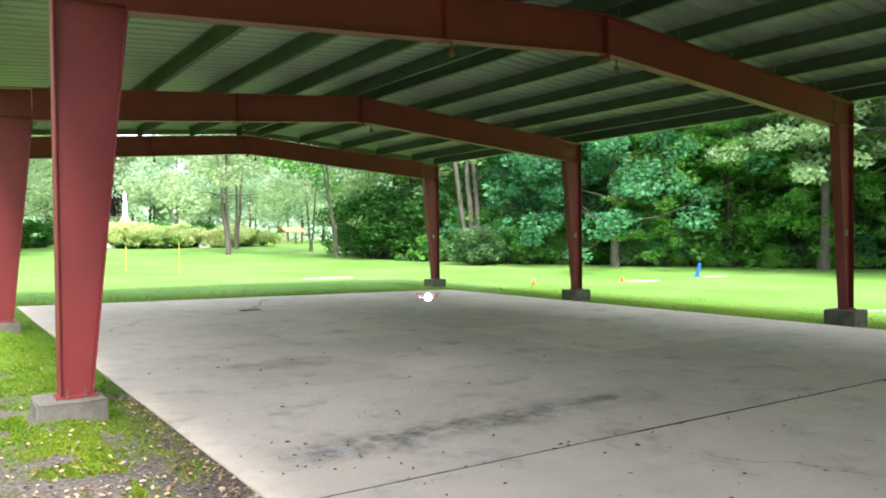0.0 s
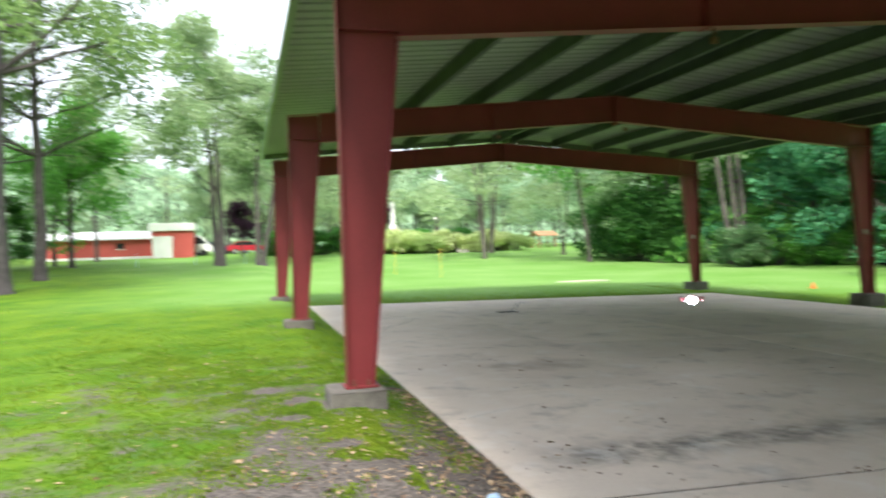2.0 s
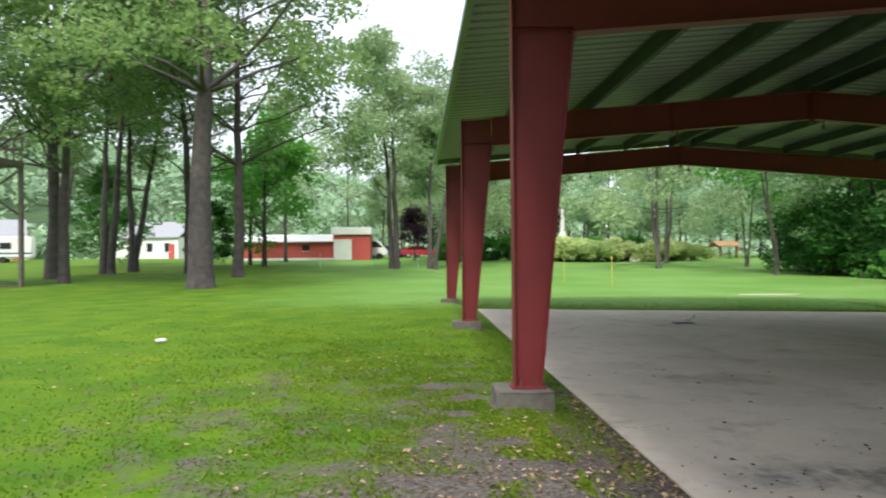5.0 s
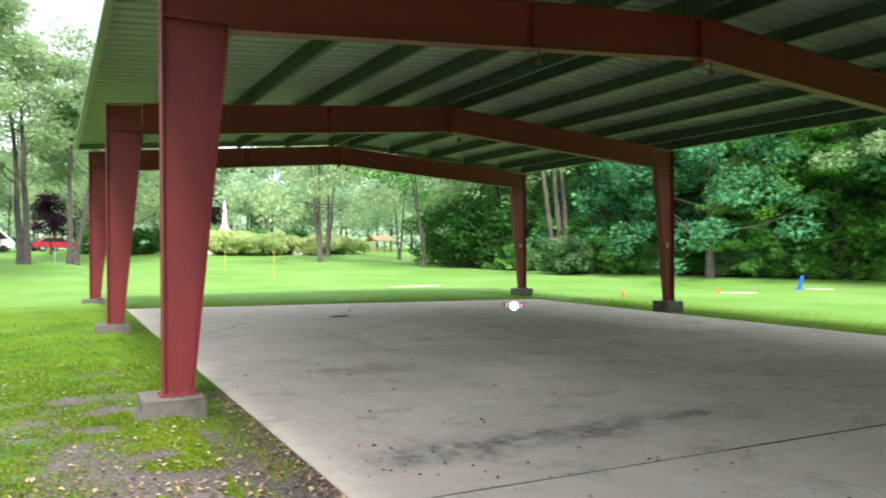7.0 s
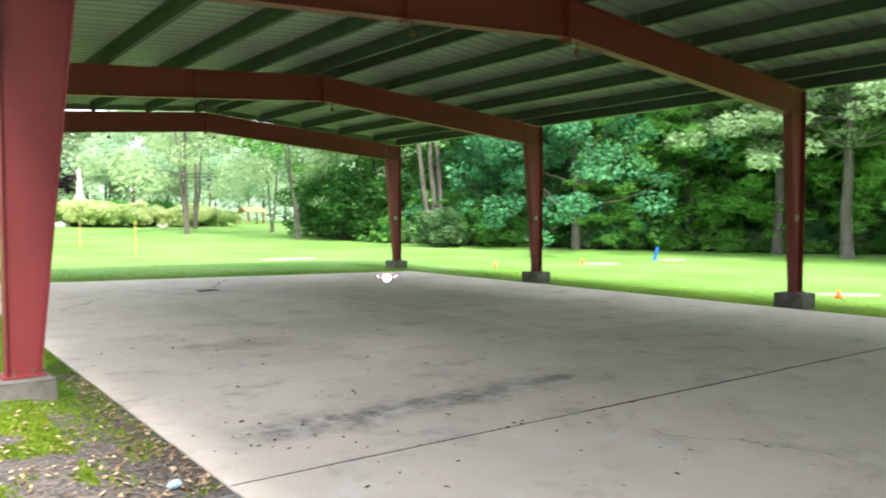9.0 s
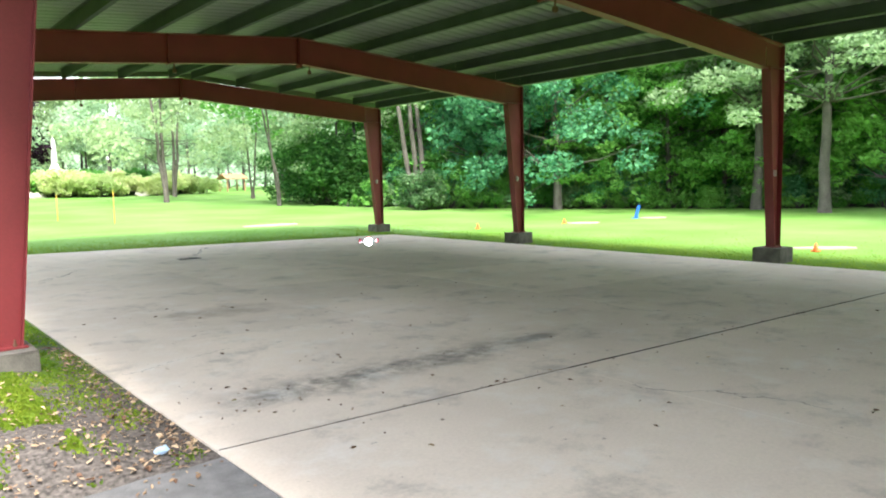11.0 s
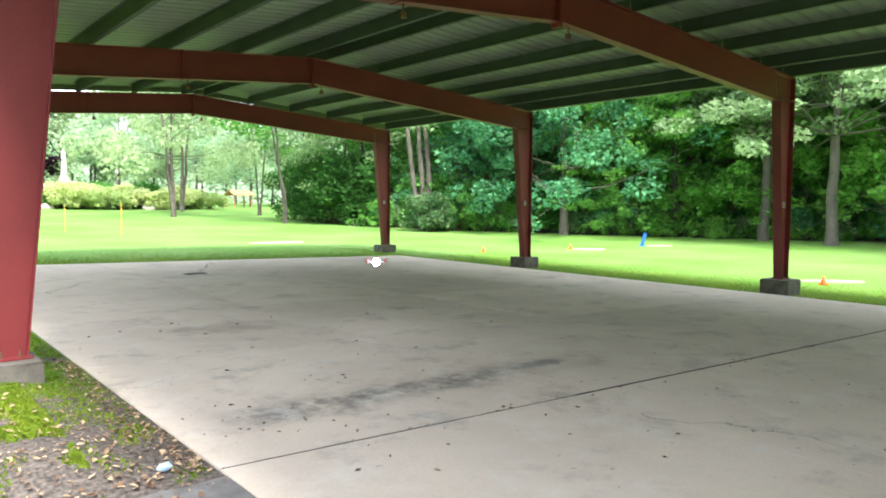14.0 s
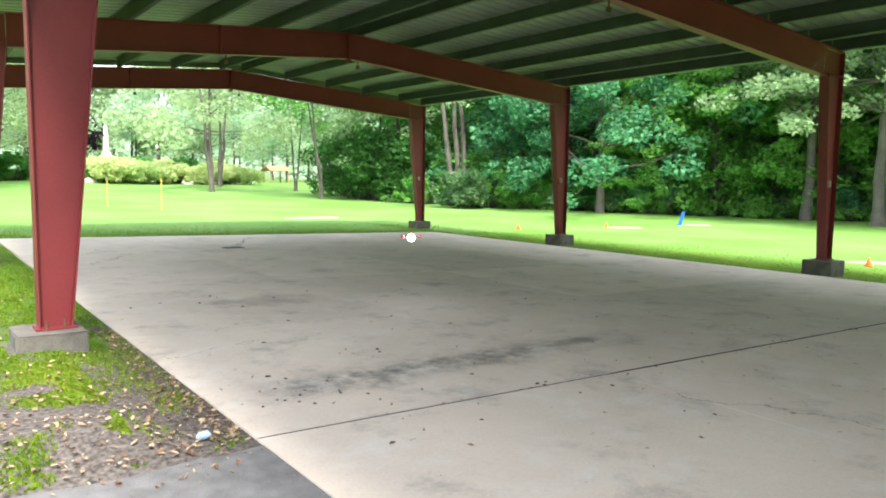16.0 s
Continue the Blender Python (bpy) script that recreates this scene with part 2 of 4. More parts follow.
def lawn_material():
    """Lawn, with sunlight put into a lighter field colour, and bare soil where the ground mesh says so."""
    m = material("lawn", (0.125, 0.205, 0.010), 0.9, (0.036, 0.115, 0.005), 0.9, 14, 0.6, contrast=0.5)
    n, l = m.node_tree.nodes, m.node_tree.links
    b = n["Principled BSDF"]
    base = b.inputs["Base Color"].links[0].from_socket
    # the field's sunlit brightness is painted in by a lighter colour
    field = n.new("ShaderNodeAttribute")
    field.attribute_name = "mown"
    mown = n.new("ShaderNodeMix")
    mown.data_type = "RGBA"
    l.new(field.outputs["Fac"], mown.inputs[0])
    l.new(base, mown.inputs[6])
    dry = n.new("ShaderNodeTexNoise")
    dry.inputs["Scale"].default_value, dry.inputs["Detail"].default_value = 0.22, 8
    l.new(n.new("ShaderNodeNewGeometry").outputs["Position"], dry.inputs["Vector"])
    tones = n.new("ShaderNodeValToRGB")
    tones.color_ramp.elements[0].position, tones.color_ramp.elements[1].position = 0.35, 0.68
    tones.color_ramp.elements[0].color, tones.color_ramp.elements[1].color = (0.108, 0.235, 0.038, 1), (0.16, 0.285, 0.075, 1)
    l.new(dry.outputs[0], tones.inputs[0])
    l.new(tones.outputs[0], mown.inputs[7])
    base = mown.outputs[2]
    at = n.new("ShaderNodeAttribute")
    at.attribute_name = "bare"
    mud = n.new("ShaderNodeTexNoise")
    mud.inputs["Scale"].default_value, mud.inputs["Detail"].default_value = 3.5, 10
    co = n.new("ShaderNodeNewGeometry").outputs["Position"]
    l.new(co, mud.inputs["Vector"])
    s = n.new("ShaderNodeMath")
    s.operation = "ADD"
    l.new(at.outputs["Fac"], s.inputs[0])
    l.new(mud.outputs[0], s.inputs[1])
    r = n.new("ShaderNodeMapRange")
    l.new(s.outputs[0], r.inputs[0])
    r.inputs[1].default_value, r.inputs[2].default_value = 0.78, 1.06
    grain = n.new("ShaderNodeTexNoise")
    grain.inputs["Scale"].default_value, grain.inputs["Detail"].default_value = 30, 4
    l.new(co, grain.inputs["Vector"])
    soil = n.new("ShaderNodeValToRGB")
    soil.color_ramp.elements[0].color, soil.color_ramp.elements[1].color = (0.04, 0.036, 0.033, 1), (0.185, 0.16, 0.142, 1)
    soil.color_ramp.elements[0].position, soil.color_ramp.elements[1].position = 0.3, 0.75
    l.new(grain.outputs[0], soil.inputs[0])
    mix = n.new("ShaderNodeMix")
    mix.data_type = "RGBA"
    l.new(r.outputs[0], mix.inputs[0])
    l.new(base, mix.inputs[6])
    l.new(soil.outputs[0], mix.inputs[7])
    l.new(mix.outputs[2], b.inputs["Base Color"])
    return m


def matt(m):
    m.node_tree.nodes["Principled BSDF"].inputs["Specular IOR Level"].default_value = 0.15
    return m


M_CONCRETE = concrete_material()
M_LAWN = matt(lawn_material())
M_BLADE = matt(leafy("grass_blade", (0.28, 0.37, 0.035), (0.115, 0.22, 0.02)))


# ---- mesh helpers ----
def part(name, bm, mat, parent=None, label="", smooth=False):
    me = bpy.data.meshes.new(name)
    if isinstance(bm, tuple):
        me.from_pydata(*bm)
    else:
        bm.to_mesh(me)
        bm.free()
    me.materials.append(mat)
    if smooth:
        me.shade_smooth()
    ob = new(name, me)
    ob.parent = parent
    if label:
        ob["label"] = label
    return ob


def again(ob, m, parent=None):
    """Another object on the same mesh."""
    o = new(ob.name, ob.data)
    o.parent = parent or ob.parent
    o.matrix_basis = m
    return o


def empty(name, at=(0, 0, 0), turn=0, label="", category="", group="", kind=""):
    e = new(name)
    e.empty_display_size = 0.2
    e.matrix_basis = pose(*at, 0, 0, turn)
    return tagged(e, label, category, group, kind)


def box(bm, lo, hi, bevel=0.0):
    r = bmesh.ops.create_cube(bm, size=1)
    c, s = [(a + b) / 2 for a, b in zip(lo, hi)], [b - a for a, b in zip(lo, hi)]
    for v in r["verts"]:
        v.co = Vector([v.co[i] * s[i] + c[i] for i in range(3)])
    if bevel:
        bmesh.ops.bevel(bm, geom=list({e for v in r["verts"] for e in v.link_edges}), offset=bevel, segments=2, affect="EDGES")
    return bm


def boxed(lo, hi, bevel=0.0):
    return box(bmesh.new(), lo, hi, bevel)


def prism(bm, outline, axis, lo, hi):
    """An outline in the plane across axis, drawn out from lo to hi."""
    def at(p, d):
        return {"x": (d, *p), "y": (p[0], d, p[1]), "z": (*p, d)}[axis]
    a = [bm.verts.new(at(p, lo)) for p in outline]
    b = [bm.verts.new(at(p, hi)) for p in outline]
    bm.faces.new(a)
    bm.faces.new(b[::-1])
    for i in range(len(a)):
        j = (i + 1) % len(a)
        bm.faces.new((a[j], a[i], b[i], b[j]))
    bmesh.ops.recalc_face_normals(bm, faces=bm.faces)
    return bm


def rod(bm, a, b, r0, r1=None, sides=8):
    a, b = Vector(a), Vector(b)
    turn = (b - a).to_track_quat("Z", "Y").to_matrix().to_4x4()
    r1 = r0 if r1 is None else r1
    bmesh.ops.create_cone(bm, cap_ends=True, segments=sides, radius1=r0, radius2=r1, depth=(b - a).length,
                          matrix=Matrix.Translation((a + b) / 2) @ turn)
    return bm


def tube(bm, points, radii, sides=8):
    """A round tube along points, with its own radius at each."""
    points = [Vector(p) for p in points]
    rings = []
    for i, p in enumerate(points):
        w = (points[min(i + 1, len(points) - 1)] - points[max(i - 1, 0)]).normalized()
        u = w.orthogonal().normalized() if abs(w.z) < 0.9 else Vector((1, 0, 0)) - w * w.x
        u.normalize()
        v = w.cross(u)
        rings.append([bm.verts.new(p + (u * math.cos(a) + v * math.sin(a)) * radii[i]) for a in (k * 2 * math.pi / sides for k in range(sides))])
    for a, b in zip(rings, rings[1:]):
        for k in range(sides):
            bm.faces.new((a[k], a[(k + 1) % sides], b[(k + 1) % sides], b[k]))
    bm.faces.new(rings[-1])
    return bm


def smoothstep(a, b, x):
    u = min(1.0, max(0.0, (x - a) / (b - a)))
    return u * u * (3 - 2 * u)


def ground_z(x, y):
    g = float(np.interp(x, [0.3, 1.1, 14.2, 15.0], [0.12, -0.05, -0.21, -0.25]))
    if -1 < x < 2:
        g += 0.032 * (1 - smoothstep(3, 9, y)) * (1 - min(1.0, abs(x - 1.1) / 0.8))
    if x < 1.1:
        g -= 0.16 * (1 - smoothstep(-3.1, -2.3, y)) * min(1.0, (1.1 - x) / 0.8)
    r = y - 16
    return g + 0.02 * min(70.0, math.log1p(math.exp(r / 4)) * 4 if r < 80 else r)


def slab_end(x):
    """The far end of the slab, cast slightly askew."""
    return 14.75 - joint_skew(14.75) * (x - 1.1)


def joint_skew(y):
    """How far the cross joints run off square, more towards the far end."""
    return 0.05 + 0.0037 * (y + 2.8)


def slab_z(x):
    return -0.0115 * (x - 1.1)


# ---- ground ----
def bareness(x, y):
    """How far the lawn is worn down to soil, 0 to 1."""
    strip = 0.72 - 0.5 * abs(x + 0.45) if y < 1.5 else 0.3 - 0.5 * abs(x + 0.2)
    near = 0.88 - 0.24 * max(0.0, y + 2.3) - 0.34 * max(0.0, -x - 0.4)
    edge = 0.66 - 1.3 * abs(x - 0.95) - 0.1 * max(0, y)
    thin = 0.36 - 0.06 * max(0.0, y - 2) - 0.09 * max(0.0, -x - 2.5)
    return max(0.0, thin if x < 1.2 else 0, strip if -4 < y < 9 else 0, near if y < 3 and -6 < x < 1.2 else 0, edge if y < 15 else 0)


def ground():
    near_x = [*np.arange(-14, -5, 0.5), *np.arange(-5, 1.6, 0.12), *np.arange(1.6, 14, 1.5), *np.arange(14, 16, 0.25), *np.arange(16, 46, 2)]
    near_y = [*np.arange(-24, -4, 1), *np.arange(-4, 6, 0.12), *np.arange(6, 18, 0.5), *np.arange(18, 90, 3)]
    far = [95, 110, 140, 200, 320, 600, 1200, 2500]
    xs = [-v for v in far[::-1]] + [-70, -45, -30, -20] + list(near_x) + [50, 60, 75] + far
    ys = [-v for v in far[::-1]] + [-70, -45, -30] + list(near_y) + far
    verts, bare, mown = [], [], []
    for y in ys:
        for x in xs:
            z = ground_z(x, y) + 0.015 * noise.noise((x * 1.3, y * 1.3, 0)) * (x < 0.5 or x > 15)
            verts.append((x, y, z))
            bare.append(bareness(x, y))
            # weight of the painted sunlight: past the slab's far end and right side
            mown.append(max(smoothstep(12, 16, y + 0.1 * x), smoothstep(15.5, 19, x)) * smoothstep(-9, 1, x + 0.3 * max(0.0, y - 30)))
    nx = len(xs)
    faces = [(j * nx + i, j * nx + i + 1, (j + 1) * nx + i + 1, (j + 1) * nx + i) for j in range(len(ys) - 1) for i in range(nx - 1)]
    ob = part("ground", (verts, [], faces), M_LAWN, smooth=True)
    ob.data.attributes.new("bare", "FLOAT", "POINT").data.foreach_set("value", bare)
    ob.data.attributes.new("mown", "FLOAT", "POINT").data.foreach_set("value", mown)
    tagged(ob, "green clipped lawn, painted lighter over the sunlit field, with bare trodden soil beside the slab", "lawn", kind="structure")


def asphalt():
    bm = bmesh.new()
    rng = random.Random(4)
    top = [(1.095 - i * 0.22, -2.9 + rng.uniform(-0.05, 0.05) - 0.004 * i) for i in range(22)]
    prism(bm, [(1.095, -24), *top, (-3.9, -24)], "z", -0.06, -0.004)
    ob = part("asphalt_path", bm, M_ASPHALT)
    tagged(ob, "dark grey worn asphalt path beside the slab", "path", kind="structure")


# ---- the pavilion ----
# the bay back to -14.92 is unseen, added to limit light on the slab
BAY, FRAMES = 7.62, (0.32, 7.94, 15.56, -7.30, -14.92)
SKEW = {0.32: -0.12, 7.94: 0.1, 15.56: -0.05}
X0, X1, XR = 0.21, 15.33, 7.77
EAVE, RIDGE, DEEP = 4.50, 5.10, 0.59


def rafter_top(x):
    return RIDGE - abs(x - XR) * (RIDGE - EAVE) / (XR - X0)


def pavilion():
    top = empty("pavilion", (0, 0, 0), 0, "open steel-framed picnic pavilion with red columns and a pale metal roof", "pavilion")
    # a tapered column: web, two flanges, base plate, cap; drawn with its outer face at x = 0
    h = EAVE - 0.02

    def column():
        bm = bmesh.new()
        knee = 3.97
        prism(bm, [(0.014, 0.02), (0.27, 0.02), (0.645, knee), (0.645, h + 0.04), (0.014, h - 0.01)], "y", -0.006, 0.006)
        ob = part("column", bm, M_RED, top)
        part("outer_flange", boxed((0, -0.1, 0.02), (0.014, 0.1, h), 0.002), M_RED, ob)
        bm = bmesh.new()
        prism(bm, [(0.27, 0.02), (0.284, 0.02), (0.661, knee), (0.647, knee)], "y", -0.1, 0.1)
        part("inner_flange", bm, M_RED, ob)
        bm = bmesh.new()
        prism(bm, [(0.014, knee), (0.645, knee), (0.645, knee + 0.014), (0.014, knee + 0.014)], "y", -0.1, 0.1)
        part("stiffener", bm, M_RED, ob)
        part("base_plate", boxed((-0.03, -0.13, 0), (0.32, 0.13, 0.02), 0.003), M_RED, ob)
        bm = bmesh.new()
        rod(bm, (0, 0, 0.02), (0, 0, 0.085), 0.011)
        rod(bm, (0, 0, 0.02), (0, 0, 0.042), 0.02, sides=6)
        bolt = part("anchor_bolt", bm, M_BOLT, ob, "rusty anchor bolt")
        bolt.matrix_basis = pose(0.07, 0.07, 0)
        for x, y in ((0.07, -0.07), (0.22, 0.07), (0.22, -0.07)):
            again(bolt, pose(x, y, 0))
        return ob

    first = column()
    for k, y in enumerate(FRAMES):
        for side in (0, 1):
            base = 0.272 if side == 0 else 0.09
            m = pose(X0 + (0.035 if y == 0.32 else 0), y, base) if side == 0 else pose(X1, y + SKEW.get(y, 0), base, 0, 0, 180)
            m = m @ Matrix.Diagonal((1, 1, (EAVE - base) / EAVE, 1))
            ob = first if (k, side) == (0, 0) else copy_thing(first, pose(0, 0, 0))
            ob.matrix_basis = m
            if side == 1:
                bm = boxed((0.20, 0.012, 1.60), (0.28, 0.07, 1.74), 0.008)
                box(bm, (0.225, 0.07, 1.64), (0.255, 0.075, 1.70))
                part("outlet_box", bm, M_GALV, ob, "small grey electrical outlet box")

    def rafter(sign):
        a, b = XR, (X0 + 0.655 if sign < 0 else X1 - 0.655)
        ta, tb = RIDGE, rafter_top(b)
        bm = bmesh.new()
        prism(bm, [(a, ta - 0.012), (b, tb - 0.012), (b, tb - DEEP), (a, ta - DEEP)], "y", -0.005, 0.005)
        ob = part("rafter", bm, M_RED, top)
        e = X0 if sign < 0 else X1
        bm = bmesh.new()
        prism(bm, [(a, ta), (e, EAVE), (e, EAVE - 0.014), (a, ta - 0.014)], "y", -0.1, 0.1)
        part("top_flange", bm, M_RED, ob)
        bm = bmesh.new()
        prism(bm, [(a, ta - DEEP), (b, tb - DEEP), (b, tb - DEEP - 0.014), (a, ta - DEEP - 0.014)], "y", -0.1, 0.1)
        part("bottom_flange", bm, M_RED, ob)
        for off in (0.012, 3.05) if sign < 0 else (0.012,):
            x = a + sign * off
            t = rafter_top(x)
            part("splice_plate", boxed((x - 0.011, -0.1, t - DEEP - (0.09 if off < 1 else 0.03)), (x + 0.011, 0.1, t), 0.002), M_RED, ob)
        x = XR - 2.92 if sign < 0 else XR + 0.27
        z = rafter_top(x) - DEEP
        bm = bmesh.new()
        rod(bm, (x, 0, z - 0.01), (x, 0, z - 0.13), 0.014)
        box(bm, (x - 0.04, -0.03, z - 0.2), (x + 0.04, 0.03, z - 0.12), 0.006)
        part("hanging_hook", bm, M_BOLT, ob, "rusty hook under the rafter")
        return ob

    for sign in (-1, 1):
        one = rafter(sign)
        for k, y in enumerate(FRAMES):
            turn = math.degrees(math.atan2(SKEW.get(y, 0), X1 - XR)) if sign > 0 else 0
            (one if k == 0 else copy_thing(one, pose(0, y, 0))).matrix_basis = pose(XR, y, 0, 0, 0, turn) @ pose(-XR, 0, 0)

    # purlins: Z sections from frame to frame, and an eave strut on either side
    def zed(bm, length, deep=0.25, flange=0.08, t=0.006):
        prism(bm, [(-flange, 0), (t, 0), (t, deep - t), (flange, deep - t), (flange, deep), (0, deep), (0, t), (-flange, t)], "y", 0, length)
        return bm
    one = part("purlin", zed(bmesh.new(), BAY - 0.01), M_PURLIN, top)
    used = False
    for off in (0.35, 1.85, 3.38, 4.85, 6.4, 7.42):
        for sign in (-1, 1):
            x = XR + sign * off
            if x < X0 + 0.3:
                continue
            for y in sorted(FRAMES)[:-1]:
                m = pose(x, y + 0.005, rafter_top(x), 0, 0, 0) @ (Matrix.Diagonal((sign, 1, 1, 1)))
                if used:
                    again(one, m)
                else:
                    one.matrix_basis, used = m, True
    # flange braces, from the foot of a rafter up to a purlin
    bm = bmesh.new()
    rod(bm, (0, 0.03, -0.58), (0, 0.55, 0.02), 0.012, sides=5)
    one = part("flange_brace", bm, M_PURLIN, top)
    used = False
    for y in FRAMES:
        for off in (0.35, 3.38, 6.4):
            for sign in (-1, 1):
                x = XR + sign * off
                m = pose(x, y, rafter_top(x))
                if used:
                    again(one, m)
                else:
                    one.matrix_basis, used = m, True
    bm = bmesh.new()
    rod(bm, (XR - 0.24, FRAMES[0], RIDGE + 0.0), (XR - 0.24, FRAMES[1], RIDGE + 0.0), 0.012, sides=6)
    part("conduit", bm, M_GALV, top, "thin galvanised conduit along a purlin")

    # roof sheets, ribbed, one beside the other along each slope
    # the sheets run on over the added unseen bay, to shade the slab
    width, n = 0.9144, 35
    y_start = 15.98 - width * n

    def sheet():
        bm = bmesh.new()
        prof = []
        for r in range(3):
            o = r * width / 3
            prof += [(o, 0), (o + 0.20, 0), (o + 0.225, 0.032), (o + 0.275, 0.032), (o + 0.30, 0)]
        prof.append((width, 0))
        length = XR - X0 + 0.33
        fall = -length * (RIDGE - EAVE) / (XR - X0)
        up = [[bm.verts.new((s * length, y, z + s * fall)) for y, z in prof] for s in (0, 1)]
        dn = [[bm.verts.new((s * length, y, z + s * fall - 0.003)) for y, z in prof] for s in (0, 1)]
        for i in range(len(prof) - 1):
            bm.faces.new((up[0][i], up[1][i], up[1][i + 1], up[0][i + 1]))
            bm.faces.new((dn[0][i], dn[0][i + 1], dn[1][i + 1], dn[1][i]))
            bm.faces.new((up[1][i], dn[1][i], dn[1][i + 1], up[1][i + 1]))
        return bm
    roof = part("roof", boxed((XR - 0.16, y_start, RIDGE + 0.282), (XR + 0.16, y_start + width * n, RIDGE + 0.293)), M_DECK, top, "pale metal ridge cap")
    one = part("roof_sheet", sheet(), M_DECK, roof)
    for sign in (-1, 1):
        for i in range(n):
            y = y_start + i * width
            m = pose(XR, y, RIDGE + 0.255) if sign > 0 else pose(XR, y + width, RIDGE + 0.255, 0, 0, 180)
            if (sign, i) == (-1, 0):
                one.matrix_basis = m
            else:
                again(one, m)
    for sign in (-1, 1):
        x = XR + sign * (XR - X0 + 0.30)
        bm = bmesh.new()
        prism(bm, [(0, 0.0), (0.10, 0.0), (0.10, 0.10), (0.094, 0.10), (0.094, 0.006), (0.006, 0.006), (0.006, 0.15), (0, 0.15)], "y", y_start, y_start + width * n)
        g = part("gutter", bm, M_TRIM, top, "pale green metal eave gutter")
        g.matrix_basis = pose(x - sign * 0.04, 0, EAVE + 0.07) @ Matrix.Diagonal((sign, 1, 1, 1))
    for y in (y_start, y_start + width * n):
        for sign in (-1, 1):
            bm = bmesh.new()
            e = XR + sign * (XR - X0 + 0.30)
            z = rafter_top(e) + 0.24
            prism(bm, [(XR, RIDGE + 0.29), (e, z + 0.05), (e, z - 0.14), (XR, RIDGE + 0.10)], "y", y - 0.01, y + 0.01)
            part("rake_trim", bm, M_TRIM, top)


def footings():
    """Concrete footings under the columns, sunk in the ground."""
    rng = random.Random(2)
    for k, y in enumerate(FRAMES):
        for side in (0, 1):
            top_z = 0.272 if side == 0 else 0.09
            x = (0.035 if y == 0.32 else 0.0) if side == 0 else X1 - 0.47
            bm = boxed((0, 0, -0.7), (0.62 if side else 0.585, 0.62, 0), 0.014)
            bmesh.ops.subdivide_edges(bm, edges=[e for e in bm.edges if e.calc_length() > 0.3], cuts=2)
            for v in bm.verts:
                v.co += Vector((rng.uniform(-1, 1), rng.uniform(-1, 1), rng.uniform(-1, 0.2))) * 0.006
            ob = part("concrete_footing", bm, M_PAD)
            ob.matrix_basis = pose(x, y - 0.31 + (SKEW.get(y, 0) if side else 0), top_z, 0, 0, rng.uniform(-1.5, 1.5))
            tagged(ob, "weathered square concrete footing under a red steel column", "footing", "footings of the pavilion")


def slab():
    """Cast panels with open joints between them."""
    top = empty("slab", label="grey stained concrete slab floor with open joints", category="slab", kind="structure")
    xs = [1.1, 4.42, 7.68, 10.94, 14.2]
    ys = [-10.09, -6.42, -2.8, 0.77, 4.4, 8.06, 11.5, 14.75]
    rng = random.Random(7)
    for i in range(4):
        for j in range(len(ys) - 1):
            bm = bmesh.new()
            g = 0.003
            wide = {-2.8: 0.011 if i == 0 else 0.02}
            x0, x1, y0, y1 = xs[i] + g, xs[i + 1] - g, ys[j] + wide.get(ys[j], 0.004), ys[j + 1] - wide.get(ys[j + 1], 0.004)
            box(bm, (x0, y0, -0.16), (x1, y1, 0))
            lift = rng.uniform(-0.001, 0.001)
            for v in bm.verts:
                v.co.z += slab_z(v.co.x) + lift
                v.co.y -= joint_skew(v.co.y) * (v.co.x - 1.1)
            part("slab_panel", bm, M_CONCRETE, top)
    bm = boxed((1.12, -10.0, -0.15), (14.18, 15.0, -0.003))
    for v in bm.verts:
        if v.co.y > 0:
            v.co.y = slab_end(v.co.x) - 0.02
        v.co.z += slab_z(v.co.x)
    part("joint_bed", bm, M_SOIL, top)


ground()
asphalt()
footings()
pavilion()


# ---- trees and shrubs ----
def leaf_cloud(rng, centres, radii, count, size, flat=0.75, droop=0.0):
    """Many small folded leaves round the given clump centres; returns verts and faces."""
    centres, radii = np.array(centres, float), np.array(radii, float)
    w = radii**2
    pick = rng.choice(len(centres), count, p=w / w.sum())
    d = rng.normal(size=(count, 3))
    d /= np.linalg.norm(d, axis=1)[:, None]
    r = radii[pick] * rng.uniform(0.35, 1.08, count) ** 0.6
    p = centres[pick] + d * r[:, None] * (1, 1, flat)
    ax = rng.normal(size=(count, 3)) * (1, 1, 0.5) + d * 0.4
    ax[:, 2] -= droop
    ax /= np.linalg.norm(ax, axis=1)[:, None]
    side = np.cross(ax, rng.normal(size=(count, 3)) * (0.5, 0.5, 1.0))
    side /= np.linalg.norm(side, axis=1)[:, None] + 1e-9
    up = np.cross(ax, side)
    s = size * rng.uniform(0.6, 1.35, count)[:, None]
    a, b = p - ax * s, p + ax * s
    c, e = p + side * s * 0.55 + up * s * 0.15, p - side * s * 0.55 + up * s * 0.15
    verts = np.stack([a, c, b, e], 1).reshape(-1, 3)
    i = np.arange(count)[:, None] * 4
    return verts, i + [0, 1, 2, 3]


def cloud_mesh(name, verts, faces, mat):
    me = bpy.data.meshes.new(name)
    n = len(faces)
    me.vertices.add(len(verts))
    me.vertices.foreach_set("co", np.asarray(verts, np.float32).ravel())
    me.loops.add(4 * n)
    me.loops.foreach_set("vertex_index", np.asarray(faces, np.int32).ravel())
    me.polygons.add(n)
    me.polygons.foreach_set("loop_start", np.arange(0, 4 * n, 4, dtype=np.int32))
    me.update()
    me.validate()
    me.materials.append(mat)
    return me


